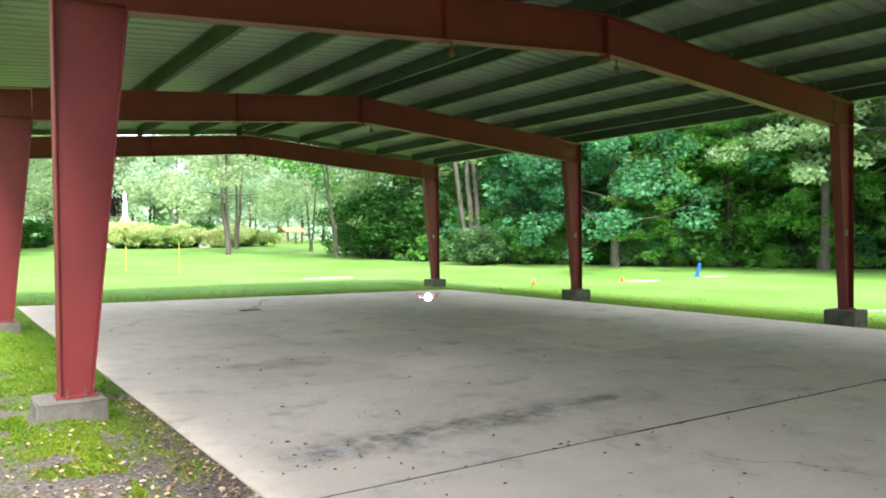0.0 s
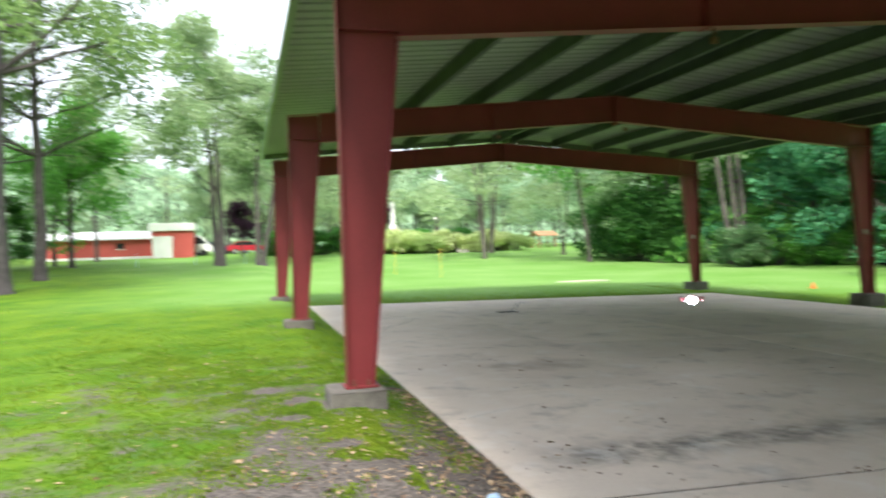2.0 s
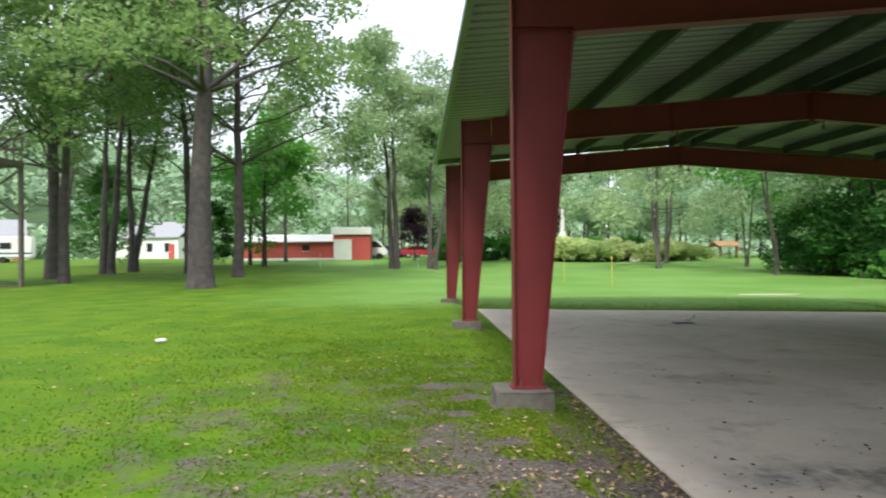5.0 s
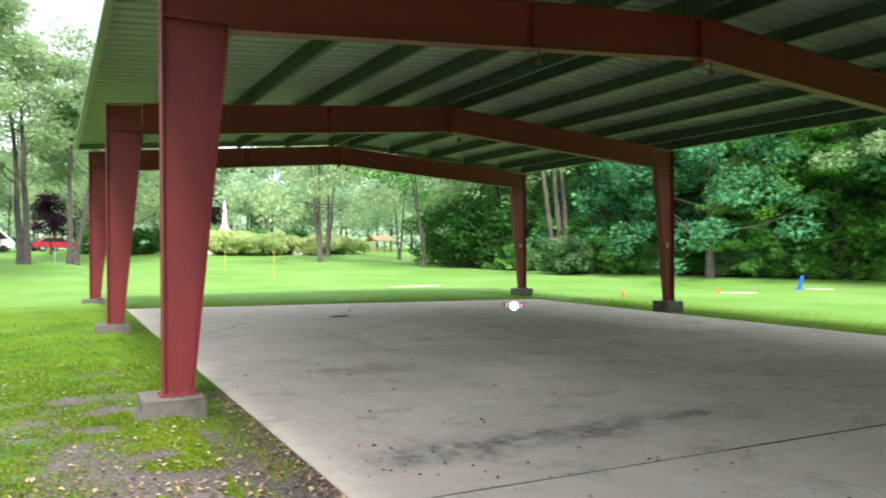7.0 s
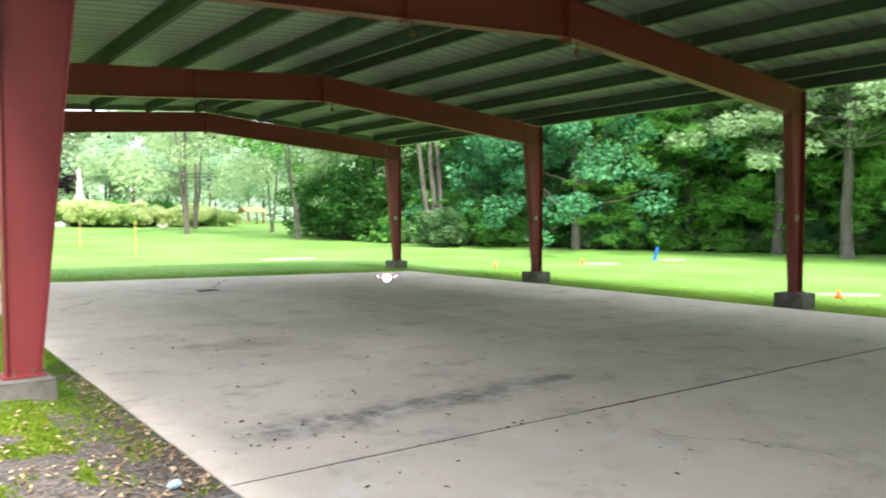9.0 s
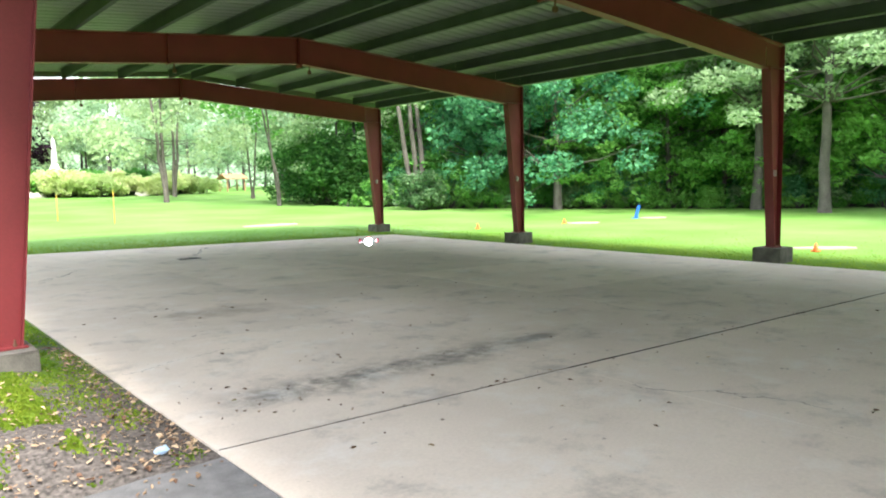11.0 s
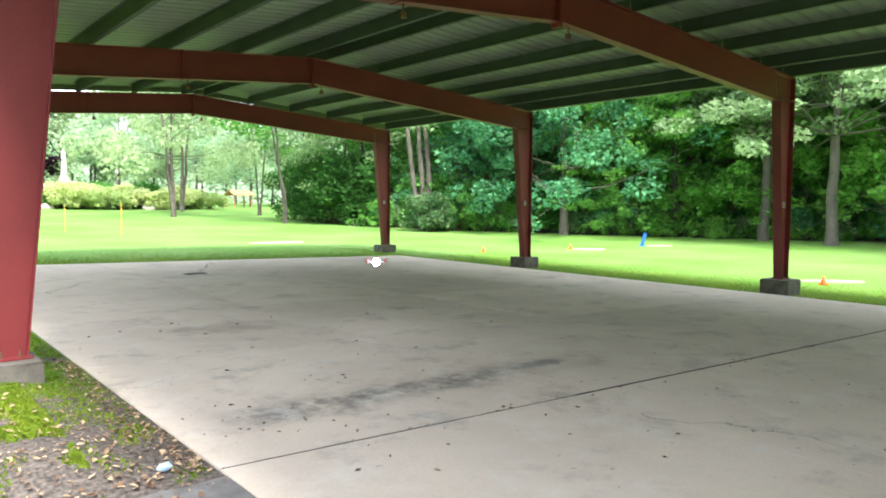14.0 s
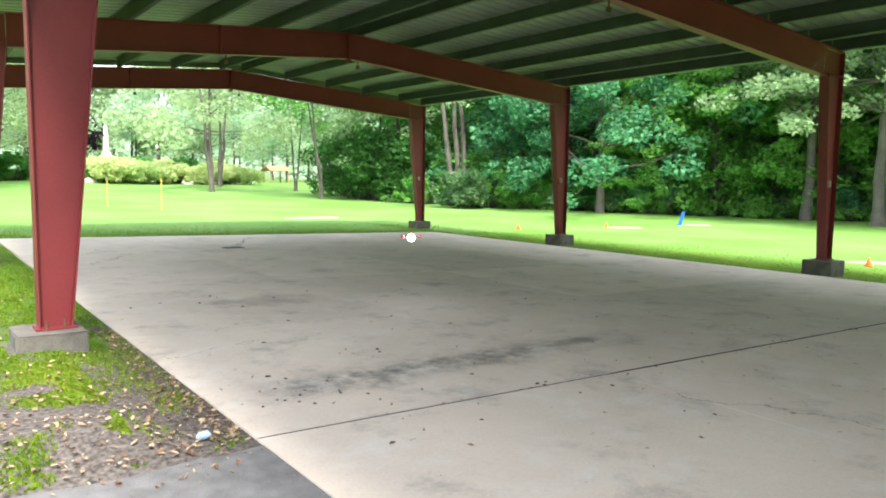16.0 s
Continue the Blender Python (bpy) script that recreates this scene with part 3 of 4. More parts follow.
def limb(bm, rng, start, way, length, r, depth, tips):
    """A bent, tapering limb that forks."""
    p, w = Vector(start), Vector(way).normalized()
    pts, rads, forks = [p.copy()], [r], []
    for i in range(3 + depth):
        w = (w + Vector(rng.normal(size=3)) * 0.17 + Vector((0, 0, 0.05))).normalized()
        p = p + w * (length / (3 + depth))
        r *= 0.72
        pts.append(p.copy())
        rads.append(r)
        if depth and i > 1:
            forks.append((p.copy(), (w + Vector(rng.normal(size=3)) * 0.75).normalized(), length * 0.55, r * 0.65))
    tube(bm, pts, rads, 5 if depth else 3)
    tips.append(tuple(p))
    for q, side, k, rr in forks:
        limb(bm, rng, q, side, k, rr, depth - 1, tips)


def make_tree(seed, height, r, bark, leaf, first=0.3, spread=0.32, limbs=9, leaves=5000, size=0.2, clump=1.3, stems=1, flat=0.75, droop=0.0, bole=0.95, rise=0.6, fan=0.14):
    """A tree as an Empty with a trunk and a crown, standing at the origin."""
    rng = np.random.default_rng(seed)
    top = empty("tree")
    bm = bmesh.new()
    tips = []
    for s in range(stems):
        lean = Vector((*(rng.normal(size=2) * (0.04 if stems == 1 else fan)), 1)).normalized()
        p = Vector((*(rng.normal(size=2) * (0.0 if stems == 1 else r * 1.5)), -0.3))
        n = 10
        pts, rads = [p.copy(), p + Vector((0, 0, 0.45)), p + Vector((0, 0, 1.1))], [r * 1.6, r * 1.2, r * 1.03]
        p = pts[-1].copy()
        for i in range(n):
            u = (i + 1) / n
            p = p + (lean + Vector((*(rng.normal(size=2) * 0.045), 0))).normalized() * (height * bole / n)
            pts.append(p.copy())
            rads.append(r * (1 - 0.88 * u))
            if u > first:
                for _ in range(max(1, round(limbs / (n * (1 - first)) / stems))):
                    ang = rng.uniform(0, 6.283)
                    k = height * spread * (1.15 - 0.75 * (u - first) / (1 - first)) * rng.uniform(0.7, 1.2)
                    limb(bm, rng, p, (math.cos(ang), math.sin(ang), rise * rng.uniform(0.2, 1.4)), k, max(0.025, rads[-1] * 0.42), 1, tips)
        tube(bm, pts, rads, 9)
        tips.append(tuple(p))
    part("trunk", bm, bark, top, smooth=True)
    tips = np.array(tips)
    cl = clump * rng.uniform(0.6, 1.2, len(tips))
    v, f = leaf_cloud(rng, tips, cl, leaves, size, flat, droop)
    v[:, 2] = np.maximum(v[:, 2], 0.3)
    crown = new("crown", cloud_mesh("crown", v, f, leaf))
    crown.parent = top
    return top


def make_bush(seed, height, width, leaf, leaves=2500, size=0.14, lumps=14):
    rng = np.random.default_rng(seed)
    top = empty("shrub")
    bm = bmesh.new()
    cs = []
    for i in range(lumps):
        a, d = rng.uniform(0, 6.283), width * 0.5 * rng.uniform(0, 1) ** 0.5
        cs.append((math.cos(a) * d, math.sin(a) * d, height * rng.uniform(0.15, 0.8)))
        rod(bm, (math.cos(a) * d * 0.2, math.sin(a) * d * 0.2, -0.15), cs[-1], 0.03, 0.012, 5)
    part("stem", bm, M_BARK, top)
    v, f = leaf_cloud(rng, cs, rng.uniform(0.2, 0.36, lumps) * height * (0.62 if lumps > 30 else 1), leaves, size, 0.8)
    v[:, 2] = np.maximum(v[:, 2], 0.01)
    crown = new("foliage", cloud_mesh("foliage", v, f, leaf))
    crown.parent = top
    return top


def plant(proto, spots, name, label, category, group=""):
    """Stands the first prototype at the first spot and copies at the rest. Spots: x, y, scale, turn."""
    for i, (x, y, s, turn) in enumerate(spots):
        ob = proto if i == 0 else copy_thing(proto, pose(0, 0, 0))
        ob.name = name
        ob.matrix_basis = pose(x, y, ground_z(x, y) - 0.02, 0, 0, turn) @ Matrix.Diagonal((s, s, s, 1))
        tagged(ob, label, category, group)


def grove():
    a = make_tree(11, 21, 0.55, M_BARK, M_LEAF_GROVE, 0.30, 0.32, 34, 32000, 0.13, 1.5, flat=0.55, rise=0.5)
    plant(a, [(-10.3, 24.9, 1.0, 20)], "tree", "tall tree with a thick grey trunk and feathery green leaves", "tree", "trees of the grove")
    b = make_tree(12, 19, 0.30, M_BARK, M_LEAF_GROVE, 0.28, 0.28, 26, 13000, 0.14, 1.35, flat=0.55, rise=0.5)
    plant(b, [(-11.05, 34.6, 1.05, 0), (-15.3, 39.3, 1.0, 130), (-20.3, 24.65, 0.95, 215), (-21.7, 34.8, 1.25, 40), (-18.6, 29.8, 0.9, 300)],
          "tree", "tall grey-trunked tree with open feathery green foliage", "tree", "trees of the grove")
    c = make_tree(13, 16, 0.22, M_BARK, M_LEAF_PALE, 0.2, 0.26, 22, 9500, 0.17, 1.5, stems=2, flat=0.6, fan=0.05)
    plant(c, [(-21.1, 40.5, 1.15, 0), (-20.4, 43.5, 1.1, 100), (-2.25, 45.6, 1.0, 150), (0.4, 44.6, 0.8, 20), (-30, 52, 1.1, 20)],
          "tree", "slender forked tree with light green foliage", "tree", "trees of the grove")
    d = make_tree(14, 10, 0.2, M_BARK, M_LEAF, 0.12, 0.42, 22, 8000, 0.18, 1.3, flat=0.7)
    plant(d, [(-13.2, 52, 1.0, 10), (-15.5, 57, 0.9, 80)], "tree", "low spreading green tree in front of the red shed", "tree")
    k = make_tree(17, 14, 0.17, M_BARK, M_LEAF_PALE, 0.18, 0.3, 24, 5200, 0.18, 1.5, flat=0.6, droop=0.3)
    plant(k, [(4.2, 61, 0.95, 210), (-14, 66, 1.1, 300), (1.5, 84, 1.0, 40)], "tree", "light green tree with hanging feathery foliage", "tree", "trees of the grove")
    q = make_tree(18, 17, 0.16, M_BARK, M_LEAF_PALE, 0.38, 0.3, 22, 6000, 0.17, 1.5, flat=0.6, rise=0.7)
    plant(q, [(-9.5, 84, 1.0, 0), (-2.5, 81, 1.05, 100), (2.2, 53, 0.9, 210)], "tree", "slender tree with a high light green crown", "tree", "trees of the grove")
    e = make_tree(15, 9, 0.2, M_BARK, M_LEAF_PURPLE, 0.15, 0.33, 20, 7000, 0.2, 1.2)
    plant(e, [(-0.9, 66, 0.5, 0), (14.6, 85.5, 1.0, 90)], "tree", "rounded tree with dark purple leaves", "tree")
    f = make_tree(16, 8, 0.15, M_BARK, M_LEAF_DARK, 0.06, 0.30, 40, 7000, 0.16, 0.7, rise=0.0)
    plant(f, [(-27.5, 56, 1.0, 0), (-17.2, 51, 0.62, 90)], "conifer", "dark blue-green conifer with low branches", "conifer")


def woods():
    """The edge of the wood beside the field, the trees behind it, and an unseen row that blocks light."""
    rng = random.Random(21)
    label = "broadleaved tree at the edge of the wood"
    a = make_tree(31, 16, 0.24, M_PALEBARK, M_LEAF_BLUE, 0.06, 0.27, 62, 21000, 0.15, 0.95, flat=0.7, rise=0.2)
    plant(a, [(31.7, 20.8, 1.0, 0), (31.2, 27.0, 0.85, 200), (33.5, 24.5, 1.05, 90)], "tree", "blue-green broadleaved tree with a pale trunk", "tree", "trees of the wood")
    b = make_tree(32, 17, 0.28, M_PALEBARK, M_LEAF_SILVER, 0.2, 0.27, 60, 27000, 0.14, 1.05, flat=0.42, rise=0.35)
    plant(b, [(37.4, 11.6, 0.95, 0), (36.0, 7.5, 0.95, 200), (43.0, 9.6, 0.95, 140), (44.5, 4.0, 1.0, 70), (40, 15, 1.0, 250)], "tree", "tree with layered pale green leaves and a grey trunk", "tree", "trees of the wood")
    c = make_tree(37, 16, 0.2, M_BARK, M_LEAF, 0.05, 0.27, 52, 13000, 0.165, 1.0, rise=0.2, flat=0.6)
    spots = [(27.5 + 17 * u + rng.uniform(1, 4), 38 - 28 * u + rng.uniform(0, 4), rng.uniform(0.75, 1.05), rng.uniform(0, 360)) for u in (0.05, 0.2, 0.33, 0.47, 0.58, 0.7, 0.85, 1.0, 1.15)]
    spots += [(37.0, 18.8, 0.8, 40), (39.2, 17.2, 0.85, 120), (38.6, 14.2, 0.7, 250), (45.0, 11.8, 0.85, 10), (46.5, 6.5, 0.9, 80), (35.4, 29.5, 0.8, 300), (34.6, 21.4, 0.65, 170)]
    plant(c, spots, "tree", label, "tree", "trees of the wood")
    c = make_tree(33, 18, 0.26, M_BARK, M_LEAF, 0.1, 0.28, 20, 4200, 0.3, 2.1, rise=0.3)
    spots = []
    for i in range(24):
        u = rng.random()
        x = 30 + 16 * u + rng.uniform(5, 18)
        y = 44 - 36 * u + rng.uniform(0, 10)
        spots.append((x, y, rng.uniform(0.85, 1.2), rng.uniform(0, 360)))
    plant(c, spots, "tree", label, "tree", "trees of the wood")
    # unseen trees, added to keep low sky light out of the pavilion
    more = [(rng.uniform(31, 46), -5 - 2.2 * i + rng.uniform(-1, 1), rng.uniform(0.85, 1.15), rng.uniform(0, 360)) for i in range(18)]
    plant(copy_thing(c, pose(0, 0, 0)), more, "tree", label, "tree", "trees of the wood")
    g = make_tree(36, 15, 0.2, M_PALEBARK, M_LEAF_SILVER, 0.3, 0.3, 16, 6500, 0.15, 1.2, stems=3, fan=0.1)
    plant(g, [(27.9, 29.4, 1.0, 0)], "tree", "pale many-stemmed old tree with bare limbs", "tree", "trees of the wood")
    d = make_tree(34, 17, 0.25, M_BARK, M_LEAF_DARK, 0.08, 0.28, 18, 4000, 0.33, 2.1)
    spots = []
    for i in range(22):
        u = rng.random()
        spots.append((36 + 22 * u + rng.uniform(4, 18), 50 - 44 * u + rng.uniform(0, 12), rng.uniform(0.9, 1.3), rng.uniform(0, 360)))
    plant(d, spots, "tree", "dark green tree deep in the wood", "tree", "trees of the wood")
    e = make_tree(39, 13, 0.18, M_BARK, M_LEAF_YOUNG, 0.06, 0.27, 60, 19000, 0.15, 0.9, flat=0.5, rise=0.2)
    plant(e, [(36.8, 16.6, 0.9, 0), (40.2, 12.6, 0.85, 130), (33.6, 20.6, 0.55, 250), (40.6, 6.2, 0.8, 60)], "tree", "fresh green young tree filling the edge of the wood", "tree", "trees of the wood")
    for seed, leaf, count, label in ((41, M_LEAF_YOUNG, 22, "dense green undergrowth at the edge of the wood"), (44, M_LEAF_BLUE, 17, "blue-green sapling thicket at the edge of the wood"), (45, M_LEAF_SILVER, 7, "light green sapling at the edge of the wood")):
        h = make_bush(seed, 3.8, 3.8, leaf, 4200, 0.14, 34)
        spots = []
        for i in range(count):
            u = (i + rng.random()) / count
            spots.append((25.6 + 17 * u + rng.uniform(0, 3.5), 34 - 26 * u + rng.uniform(-1, 3), rng.uniform(0.45, 1.2), rng.uniform(0, 360)))
        for i in range(9):
            u = (i + rng.random()) / 9
            spots.append((24.9 + 17 * u + rng.uniform(0, 1.6), 32.8 - 26 * u + rng.uniform(-0.5, 1), rng.uniform(0.35, 0.62), rng.uniform(0, 360)))
        spots += [(26.2 + seed % 3, 27.8 - seed % 4, 0.7, seed * 40)]
        plant(h, spots, "shrub", label, "shrub", "undergrowth")
    h = make_bush(43, 1.0, 3.0, M_LEAF_YOUNG, 1500, 0.085, 36)
    spots = []
    for i in range(44):
        u = i / 43
        spots.append((25.6 + 17 * u + rng.uniform(-0.6, 1.2), 33.5 - 26 * u + rng.uniform(-1, 1.5), rng.uniform(0.4, 1.0), rng.uniform(0, 360)))
    plant(h, spots, "shrub", "low light green weeds where the lawn meets the wood", "shrub", "weeds at the wood")
    k = make_tree(38, 9, 0.13, M_BARK, M_LEAF_SILVER, 0.3, 0.36, 22, 7000, 0.14, 0.95, flat=0.5)
    plant(k, [(26.0, 36.2, 0.95, 0)], "tree", "small tree with yellow-green leaves over the dark thicket", "tree", "trees of the wood")
    h = make_bush(42, 5.2, 5.5, M_LEAF_DARK, 6500, 0.16, 22)
    plant(h, [(25.6, 37.5, 1.0, 0), (28.0, 34.5, 0.95, 100), (28.5, 41, 1.1, 220), (26.6, 43.0, 0.8, 30)], "shrub", "tall dark green thicket beside the field", "shrub", "undergrowth")


def far_side():
    """Trees, shrubs and beds beyond the far end of the field."""
    rng = random.Random(5)
    a = make_tree(51, 15, 0.17, M_PALEBARK, M_LEAF_PALE, 0.25, 0.3, 22, 11000, 0.18, 1.6, stems=2, droop=0.5, fan=0.045)
    plant(a, [(18.9, 49.7, 0.95, 0), (5.5, 65, 0.9, 90), (24, 63, 1.0, 180)], "tree", "light green willow-like tree with twin trunks", "tree")
    b = make_tree(52, 14, 0.09, M_PALEBARK, M_LEAF, 0.35, 0.18, 14, 3200, 0.18, 1.1, stems=2)
    plant(b, [(22.6, 38.4, 1.0, 0), (27, 52, 1.0, 60)], "tree", "two slender pale birch trunks with thin foliage", "tree")
    c = make_tree(53, 17, 0.28, M_BARK, M_LEAF_HAZED, 0.15, 0.3, 18, 5000, 0.28, 2.0)
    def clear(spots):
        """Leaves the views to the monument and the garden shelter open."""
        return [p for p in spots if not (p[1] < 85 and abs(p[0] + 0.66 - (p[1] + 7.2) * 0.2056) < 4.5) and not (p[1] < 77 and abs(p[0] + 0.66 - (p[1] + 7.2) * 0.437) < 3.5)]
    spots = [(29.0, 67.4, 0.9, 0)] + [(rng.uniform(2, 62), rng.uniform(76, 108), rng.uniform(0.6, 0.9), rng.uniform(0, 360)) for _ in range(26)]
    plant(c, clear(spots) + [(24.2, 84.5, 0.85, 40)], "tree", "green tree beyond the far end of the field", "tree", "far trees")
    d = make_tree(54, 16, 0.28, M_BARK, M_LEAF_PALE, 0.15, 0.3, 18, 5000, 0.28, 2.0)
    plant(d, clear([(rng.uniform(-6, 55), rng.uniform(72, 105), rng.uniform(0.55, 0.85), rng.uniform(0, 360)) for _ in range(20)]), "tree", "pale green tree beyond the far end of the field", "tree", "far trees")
    e = make_bush(61, 2.4, 3.8, M_STRAW, 4200, 0.15, 16)
    spots = [(14.0 + i * 1.75 + rng.uniform(-0.5, 0.5), 69.5 + rng.uniform(-1.5, 1.5), rng.uniform(0.75, 1.3), rng.uniform(0, 360)) for i in range(10)]
    plant(e, spots, "shrub", "pale yellow-green ornamental grass clump", "shrub", "flower bed")
    f = make_bush(62, 2.6, 4.0, M_LEAF, 3600, 0.15, 16)
    spots = [(4 + i * 3.3 + rng.uniform(-1, 1), 73 + rng.uniform(-1.5, 1.5), rng.uniform(0.8, 1.3), rng.uniform(0, 360)) for i in range(12)]
    spots = [p for p in spots if not 31 < p[0] < 40]
    plant(f, spots, "shrub", "rounded green garden shrub", "shrub", "flower bed")


def hill():
    """The wooded hill beyond the park: a ridge under a rough canopy, carried round unseen behind the camera."""
    rng = np.random.default_rng(8)
    verts, faces = [], []
    # full ring: the unseen rear part is added to block low sky light
    angles, rows = np.linspace(-180, 180, 181), np.linspace(0, 1, 12)
    for a in angles:
        for u in rows:
            d = 190 + 180 * u
            crest = 58 - 30 * smoothstep(-40, 20, a) * (1 - smoothstep(60, 110, a)) + 9 * noise.noise((math.cos(radians(a)) * 2, math.sin(radians(a)) * 2, 3))
            z = -2 + crest * math.sin(u * math.pi / 2) + 3.0 * noise.noise((a * 0.9, u * 9, 1))
            verts.append((d * math.sin(radians(a)), d * math.cos(radians(a)), z))
    n = len(rows)
    faces = [(i * n + j, (i + 1) * n + j, (i + 1) * n + j + 1, i * n + j + 1) for i in range(len(angles) - 1) for j in range(n - 1)]
    ob = part("hill", (verts, [], faces), M_HILL, smooth=True)
    tagged(ob, "wooded hill beyond the park", "hill", kind="structure")
    seen = [v for v in verts if v[1] > 40 and -1.9 * v[1] < v[0] < 1.6 * v[1]]
    base = np.array(seen)[rng.integers(0, len(seen), 2600)]
    base += rng.normal(size=base.shape) * (5, 5, 1.2)
    # canopy leaves take the colour with haze painted in
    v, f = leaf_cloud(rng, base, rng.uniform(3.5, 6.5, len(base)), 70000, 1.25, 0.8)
    ob = new("far_woods", cloud_mesh("far_woods", v, f, M_LEAF_HAZED))
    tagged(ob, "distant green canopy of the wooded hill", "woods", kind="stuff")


# ---- things on and beside the slab ----
def on_ground(x, y):
    return (x, y, ground_z(x, y))


def traffic_cone(x, y, h=0.32, mat=None, label="small orange plastic marker cone standing on the grass"):
    top = empty("marker_cone", on_ground(x, y), 0, label, "cone", "marker cones")
    bm = bmesh.new()
    tube(bm, [(0, 0, 0.02), (0, 0, h * 0.5), (0, 0, h)], [h * 0.34, h * 0.22, h * 0.08], 14)
    part("cone_body", bm, mat or M_ORANGE, top, smooth=True)
    part("cone_base", boxed((-h * 0.42, -h * 0.42, 0), (h * 0.42, h * 0.42, 0.03), 0.008), mat or M_ORANGE, top)
    return top


def mat_on_grass(x, y, sx, sy, turn, label):
    rng = random.Random(int(x * 10))
    bm = bmesh.new()
    pts = [(math.cos(a) * sx * rng.uniform(0.46, 0.52), math.sin(a) * sy * rng.uniform(0.46, 0.52)) for a in (i * math.pi / 14 for i in range(28))]
    prism(bm, pts, "z", -0.03, 0.03)
    ob = part("ground_mat", bm, M_MAT)
    ob.matrix_basis = pose(x, y, ground_z(x, y), 0, 0, turn)
    tagged(ob, label, "mat", "mats on the grass")


def blue_marker(x, y):
    top = empty("blue_marker", on_ground(x, y), -35, "bright blue leaning plastic marker board on the grass", "marker")
    bm = bmesh.new()
    prism(bm, [(-0.09, 0.02), (0.06, 0.02), (0.20, 0.58), (0.07, 0.62)], "y", -0.015, 0.015)
    part("board", bm, M_BLUE, top)
    bm = bmesh.new()
    rod(bm, (0.1, 0.015, 0.4), (0.02, 0.3, 0.0), 0.012)
    part("prop", bm, M_GALV, top)
    part("foot", boxed((-0.2, -0.05, -0.01), (0.2, 0.05, 0.025), 0.004), M_BLUE, top)


def marker_pole(x, y, h, mat, label):
    top = empty("marker_pole", on_ground(x, y), 0, label, "pole", "marker poles")
    bm = bmesh.new()
    tube(bm, [(0, 0, -0.1), (0, 0, h * 0.6), (0.01, 0, h)], [0.016, 0.015, 0.014], 10)
    part("pole", bm, mat, top, smooth=True)
    bm = bmesh.new()
    tube(bm, [(0.01, 0, h), (0.01, 0, h + 0.03)], [0.028, 0.02], 10)
    part("cap", bm, mat, top)


def floor_drain():
    top = empty("floor_drain", (5.72, 10.05, slab_z(5.72)), 4, "dark rectangular metal drain cover set in the slab", "drain")
    bm = bmesh.new()
    for lo, hi in (((-0.25, -0.13, 0), (0.25, -0.1, 0.012)), ((-0.25, 0.1, 0), (0.25, 0.13, 0.012)), ((-0.25, -0.1, 0), (-0.22, 0.1, 0.012)), ((0.22, -0.1, 0), (0.25, 0.1, 0.012))):
        box(bm, lo, hi, 0.002)
    part("frame", bm, M_DARK, top)
    bar = part("bar", boxed((-0.22, -0.007, 0), (0.22, 0.007, 0.009)), M_DARK, top)
    bar.matrix_basis = pose(0, -0.08, 0.001)
    for i in range(1, 8):
        again(bar, pose(0, -0.08 + i * 0.0225, 0.001))


def drone():
    """A small racing quadcopter in the air over the slab, its lamp on."""
    top = empty("quadcopter", (4.95, 1.07, 0.9), -35, "small dark quadcopter with a bright white lamp hovering over the slab", "drone")
    part("body", boxed((-0.045, -0.08, -0.02), (0.045, 0.08, 0.03), 0.012), M_DARK, top)
    part("battery", boxed((-0.03, -0.06, 0.032), (0.03, 0.06, 0.06), 0.006), M_CARRED, top, "red battery pack")
    bm = bmesh.new()
    rod(bm, (0, 0, 0), (0.16, 0, 0), 0.012, 0.008)
    arm = part("arm", bm, M_DARK, top)
    bm = bmesh.new()
    tube(bm, [(0.16, 0, -0.01), (0.16, 0, 0.03)], [0.018, 0.016], 12)
    part("motor", bm, M_CARRED, arm, "red motor")
    bm = bmesh.new()
    for s in (-1, 1):
        prism(bm, [(0.16, -0.006), (0.16 + s * 0.07, -0.012), (0.16 + s * 0.075, 0.004), (0.16, 0.006)], "z", 0.034, 0.037)
    part("propeller", bm, M_DARK, arm)
    arm.matrix_basis = pose(0, 0, 0, 0, 0, 40)
    for a in (140, 220, 320):
        copy_thing(arm, pose(0, 0, 0, 0, 0, a))
    lamp = bpy.data.materials.new("lamp_glow")
    lamp.use_nodes = True
    b = lamp.node_tree.nodes["Principled BSDF"]
    b.inputs["Emission Color"].default_value, b.inputs["Emission Strength"].default_value = (0.85, 0.9, 1, 1), 60
    bm = bmesh.new()
    bmesh.ops.create_uvsphere(bm, u_segments=14, v_segments=8, radius=0.05)
    for v in bm.verts:
        v.co.y *= 0.5
    o = part("lamp", bm, lamp, top, "glowing round white lamp", smooth=True)
    o.matrix_basis = pose(0, -0.1, 0)


def leaf_shape(rng, size):
    """One curled fallen leaf, as verts and faces about its middle."""
    l, w, c = size, size * rng.uniform(0.3, 0.8), size * rng.uniform(0.05, 0.6)
    j = lambda: rng.uniform(0.7, 1.3)
    v = [(-l * j(), 0, c * 0.3), (-l * 0.3 * j(), w * j(), c), (l * 0.4 * j(), w * 0.8 * j(), c * 0.9 * j()), (l * j(), w * rng.uniform(-0.3, 0.3), c * 0.2), (l * 0.4 * j(), -w * 0.8 * j(), c), (-l * 0.3, -w * j(), c * 0.8 * j()), (0, 0, 0)]
    return v, [(0, 6, 1), (1, 6, 2), (2, 6, 3), (3, 6, 4), (4, 6, 5), (5, 6, 0)]


